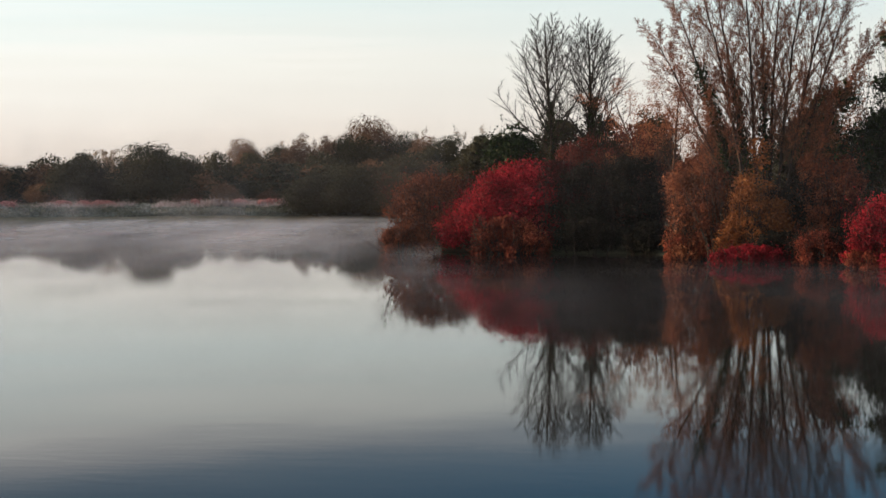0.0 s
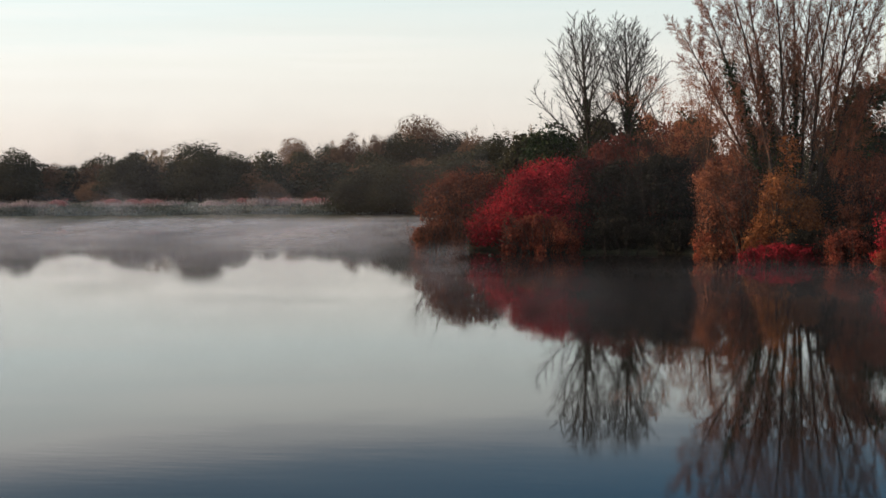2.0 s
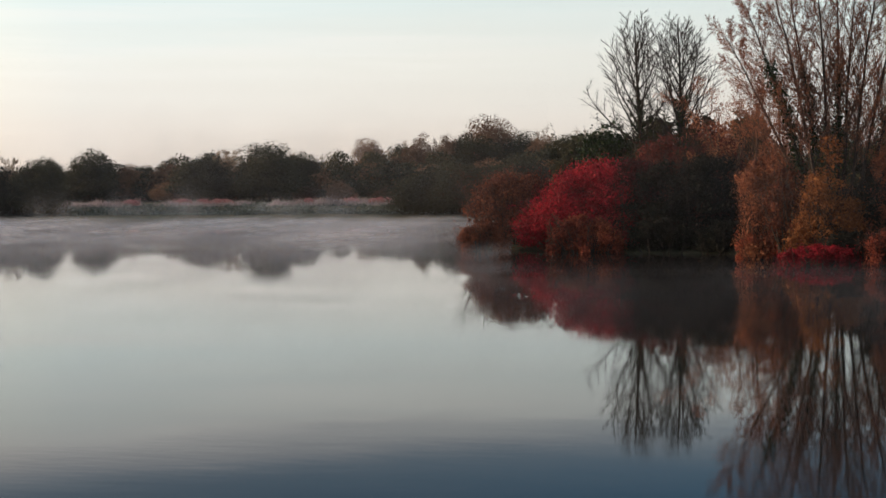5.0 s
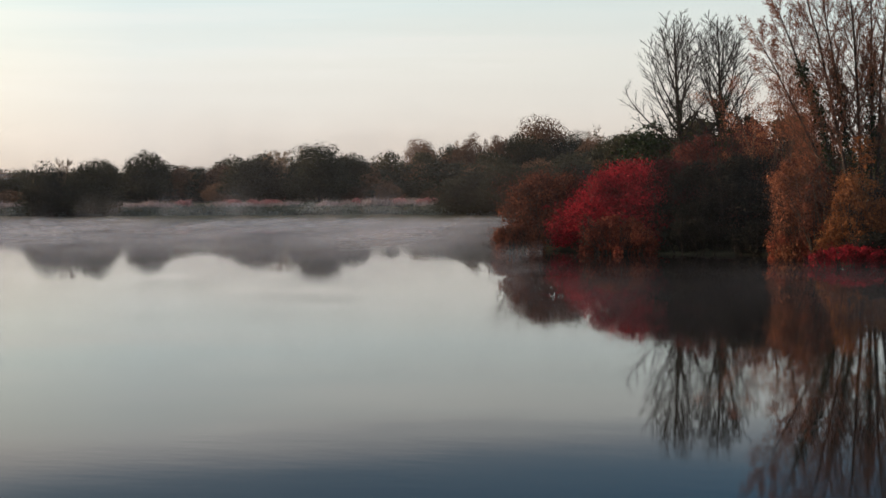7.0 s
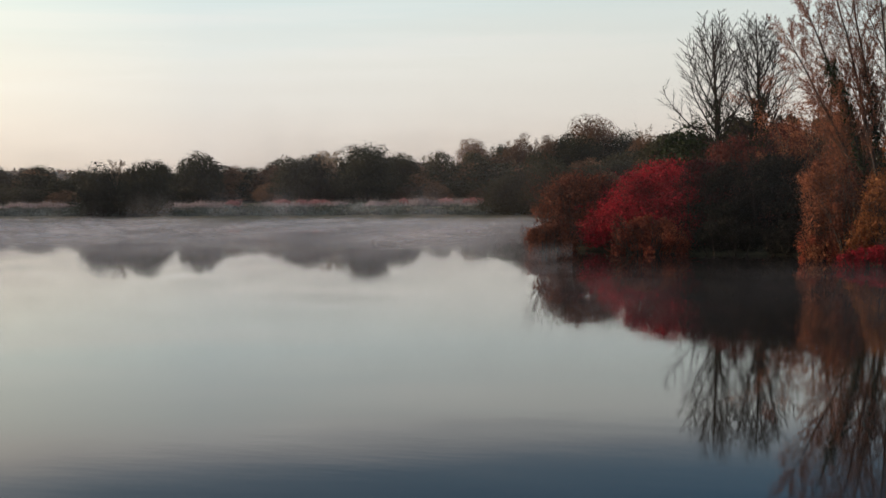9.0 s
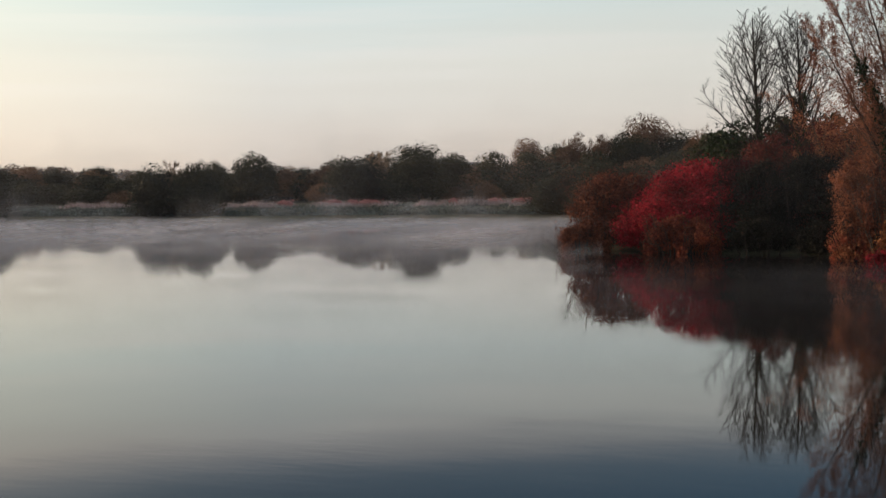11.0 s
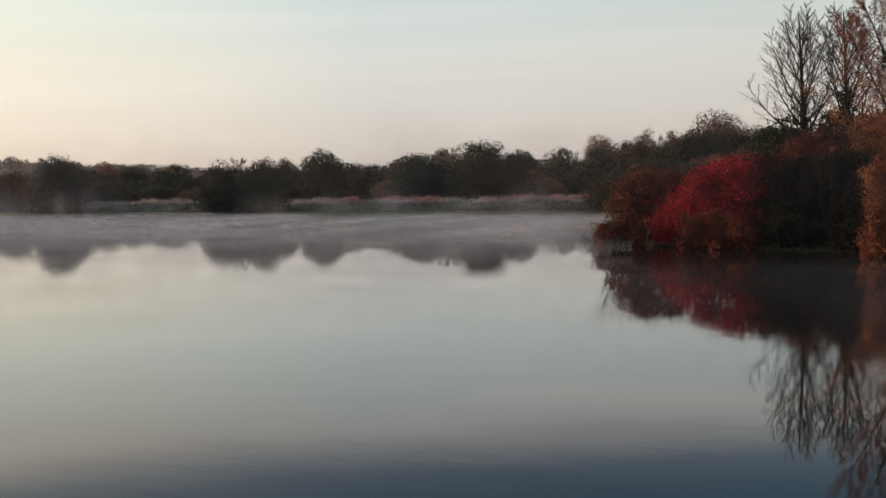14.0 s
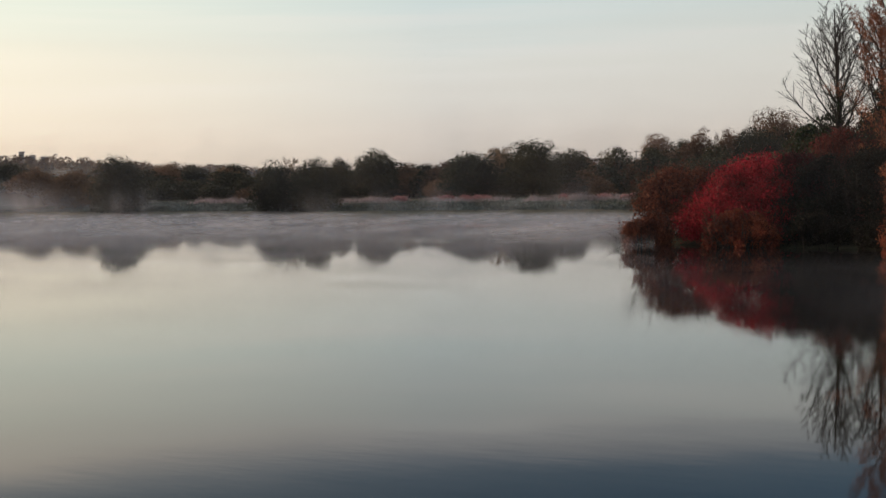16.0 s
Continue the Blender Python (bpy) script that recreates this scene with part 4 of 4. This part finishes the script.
tufts("frosted_grass", 81, 18000, (-290, -20, 3.5, 32), 0.4, FROST, "pale frosted rough grass on the far bank", width=0.17)
REED_BEDS = ((-172, -153), (-126, -111), (-106, -88), (-82, -52), (-222, -204))
tufts("reed_bed", 82, 9000, (-290, -30, 15, 24), 1.1, REED, "pinkish dry reeds behind the frosted bank", lambda x, y: any(a < x < b for a, b in REED_BEDS), 0.09)


def tussocks():
    """Frosted hummocks and low dead growth along the far bank."""
    rng = rng_of(315)
    out, nor = [], []
    for _ in range(330):
        x = rng.uniform(-280, -22)
        y = far_shore(x) + rng.uniform(4, 26)
        w, hh = rng.uniform(1.4, 4.5), rng.uniform(0.45, 1.15)
        p = lump_points(rng, [(0, 0, 0, w / 2, 0.9, hh), (w * 0.3, 0.2, 0, w / 3, 0.8, hh * 0.8)], 110, 0.3, 0.25)
        p = p[p[:, 2] > -0.05]
        out.append(p[:, :3] + np.array([x, y, ground_height(x, y)]))
        nor.append(p[:, 3:])
    ob = new("frosted_tussock", leaf_mesh("frosted_tussock", np.concatenate(out), 0.3, FROST, rng, 0.5, out=np.concatenate(nor)))
    tagged(ob, "pale frosted hummocks on the far bank", "grass", kind="stuff")


tussocks()


def bramble(seed, x, w, h):
    y = far_shore(x) + 19
    shrub("bramble", seed, x, y, w, 2.2, h, BRAMBLE, "frosty pinkish red bramble on the far bank", leaf=0.24, count=2600, lumps=10, group="brambles on the far bank", twigs=12)


for k, (bx, bw) in enumerate(((-101.5, 5), (-93, 6.5), (-97, 3), (-59.5, 6.5), (-55, 4), (-75, 2), (-66, 3.5), (-112, 4))):
    bramble(320 + k, bx, bw, 1.6)


def mist_sheet(name, y, x0, x1, top, mat, seed, label, bend=4.0):
    """A gently folded curtain of vapour standing on the water."""
    rng = rng_of(seed)
    n = 110
    ph = rng.uniform(0, 6.28, 3)
    v = []
    for r in range(2):
        for i in range(n + 1):
            x = x0 + (x1 - x0) * i / n
            yy = y + bend * math.sin(x / 13 + ph[0]) + bend * 0.5 * math.sin(x / 5.3 + ph[1]) + r * 0.6 * math.sin(x / 11 + ph[2])
            v.append((x, yy, 0.03 + r * top))
    i = np.arange(n)
    f = np.stack([i, i + 1, i + n + 2, i + n + 1], axis=1)
    ob = new(name, mesh_of(name, v, f, mat, True))
    return tagged(ob, label, "mist", "mist over the lake", kind="stuff")


for k in range(31):
    my = 62 + k * 5.1
    right = 24 - 0.25 * (my - 86) if my < 102 else -12 if my < 122 else -22 + 0.1 * (my - 122)
    mist_sheet("mist", my, -75 - 1.9 * max(my - 86, 0), right, 2.2, MIST_LOW if k > 25 else MIST, 200 + k, "thin white mist lying on the lake", 1.2)
# added pale sheet that lifts the darkest tones of the spit
mist_sheet("morning_haze", 102, -110, 80, 27, HAZE_NEAR, 240, "thin haze sheet added before the spit to lift its dark tones")
mist_sheet("morning_haze", 214, -800, -22, 27, MIST_TALL, 241, "thin morning haze before the far trees", 1.5)
mist_sheet("far_haze", 370, -520, -66, 40, HAZE_MID, 247, "thin haze among the far trees", 3)
mist_sheet("far_haze", 425, -1500, 500, 60, HAZE, 246, "pale haze over the distant woods", 8)
for k, my in enumerate((200, 216)):
    mist_sheet("western_mist", my, -420, -150, 15, MIST_WEST, 250 + k, "pale mist rising before the western trees", 2.0)
for k, my in enumerate((176, 212)):
    mist_sheet("rising_mist", my, -380, -50, 8, MIST_WISP, 260 + k, "faint wisps of mist rising from the lake", 2.5)


# ---- far distance ----


def far_wood():
    """Distant woods between the far bank and the hills: many small crowns, too far to tell apart."""
    rng = rng_of(300)
    out = []
    for k in range(800):
        a, r = (radians(rng.uniform(-72, 22)), rng.uniform(430, 1250)) if k < 560 else (radians(rng.uniform(-68, -34)), rng.uniform(850, 1230))
        x, y = r * math.sin(a), r * math.cos(a)
        h, w = rng.uniform(4, 8), rng.uniform(12, 22)
        ls = crown_lumps(rng, w, 0, h, 8)
        p = lump_points(rng, ls, 80, 0.4, 0.2)[:, :3]
        out.append(p + np.array([x, y, ground_height(x, y)]))
    ob = new("far_wood", leaf_mesh("far_wood", np.concatenate(out), 1.9, LEAF_FAR_BROWN, rng, 0.8))
    tagged(ob, "hazy brown woods far behind the lake", "wood", kind="stuff")


def box_mesh(name, x0, x1, y0, y1, z0, z1, mat):
    v = [(x0, y0, z0), (x1, y0, z0), (x1, y1, z0), (x0, y1, z0), (x0, y0, z1), (x1, y0, z1), (x1, y1, z1), (x0, y1, z1)]
    f = [(0, 3, 2, 1), (4, 5, 6, 7), (0, 1, 5, 4), (1, 2, 6, 5), (2, 3, 7, 6), (3, 0, 4, 7)]
    return mesh_of(name, v, f, mat)


def house(x, y, z, w, d, h, turn, label):
    t = empty("house", x, y, z)
    t.rotation_euler = (0, 0, radians(turn))
    part("wall", box_mesh("wall", -w / 2, w / 2, -d / 2, d / 2, -3, h, RENDERED_WALL), t)
    e, r = 0.4, d * 0.32
    v = [(-w / 2 - e, -d / 2 - e, h), (w / 2 + e, -d / 2 - e, h), (w / 2 + e, d / 2 + e, h), (-w / 2 - e, d / 2 + e, h), (-w / 2 - e, 0, h + r), (w / 2 + e, 0, h + r)]
    me = bpy.data.meshes.new("roof")
    me.from_pydata(v, [], [(0, 1, 5, 4), (2, 3, 4, 5), (0, 4, 3), (1, 2, 5), (0, 3, 2, 1)])
    me.materials.append(ROOF_TILE)
    part("roof", me, t)
    for i in range(3):
        for j in range(2):
            cx, cz = -w / 2 + w * (i + 0.5) / 3, h * (0.25 + 0.42 * j)
            part("window", box_mesh("window", cx - 0.6, cx + 0.6, -d / 2 - 0.05, -d / 2 + 0.02, cz - 0.6, cz + 0.7, GLASS_DARK), t)
    return tagged(t, label, "house", "far houses")


def mast(x, y, top):
    z = ground_height(x, y)
    t = empty("mast", x, y, z)
    part("pole", tube_mesh("pole", [(0, 0, -0.5, 0, 0, top - z, 0.3, 0.16)], STEEL, 8), t)
    part("crossarm", tube_mesh("crossarm", [(-0.9, 0, top - z - 0.6, 0.9, 0, top - z - 0.6, 0.12, 0.12)], STEEL, 6), t)
    return tagged(t, "slender grey steel mast behind the far trees", "mast", "far masts")


far_wood()
mast(-127.4, 420, 14.8)
mast(-123.8, 420, 15.2)
mast(-130.7, 420, 13.4)
house(-160.7, 462, 4.6, 12, 8, 6.0, 20, "pale rendered house among far trees")
house(-150, 462, 4.6, 10, 8, 6.0, 20, "pale rendered house among far trees")
for k in range(3):
    hx, hy = -829 + k * 9, 800 + k * 4
    house(hx, hy, ground_height(hx, hy) + 2.5, 4, 4, (6.5, 4.0, 3.0)[k], 40, "pale tall building on the hill")


def dead_branch():
    rng = rng_of(310)
    t = empty("dead_branch", -20.3, 131.2, 0.25)
    segs, tips = [[], []], []
    spec = [(7, 6, 45, 0.4, 0.02, 0.1, 0.2), (4, 0, 0, 0, 0.05, 0.15, 0)]
    grow(rng, (0.9, 0.3, -0.3), (-1, -0.1, 0.34), 3.0, 0.06, 0, spec, segs, tips)
    part("stem", tube_mesh("stem", segs[0], BARK_DARK, 6), t)
    part("twig_rest", tube_mesh("twig_rest", segs[1], BARK_DARK, 4), t, kind="stuff")
    tagged(t, "dark dead branch reaching over the water", "branch")


dead_branch()
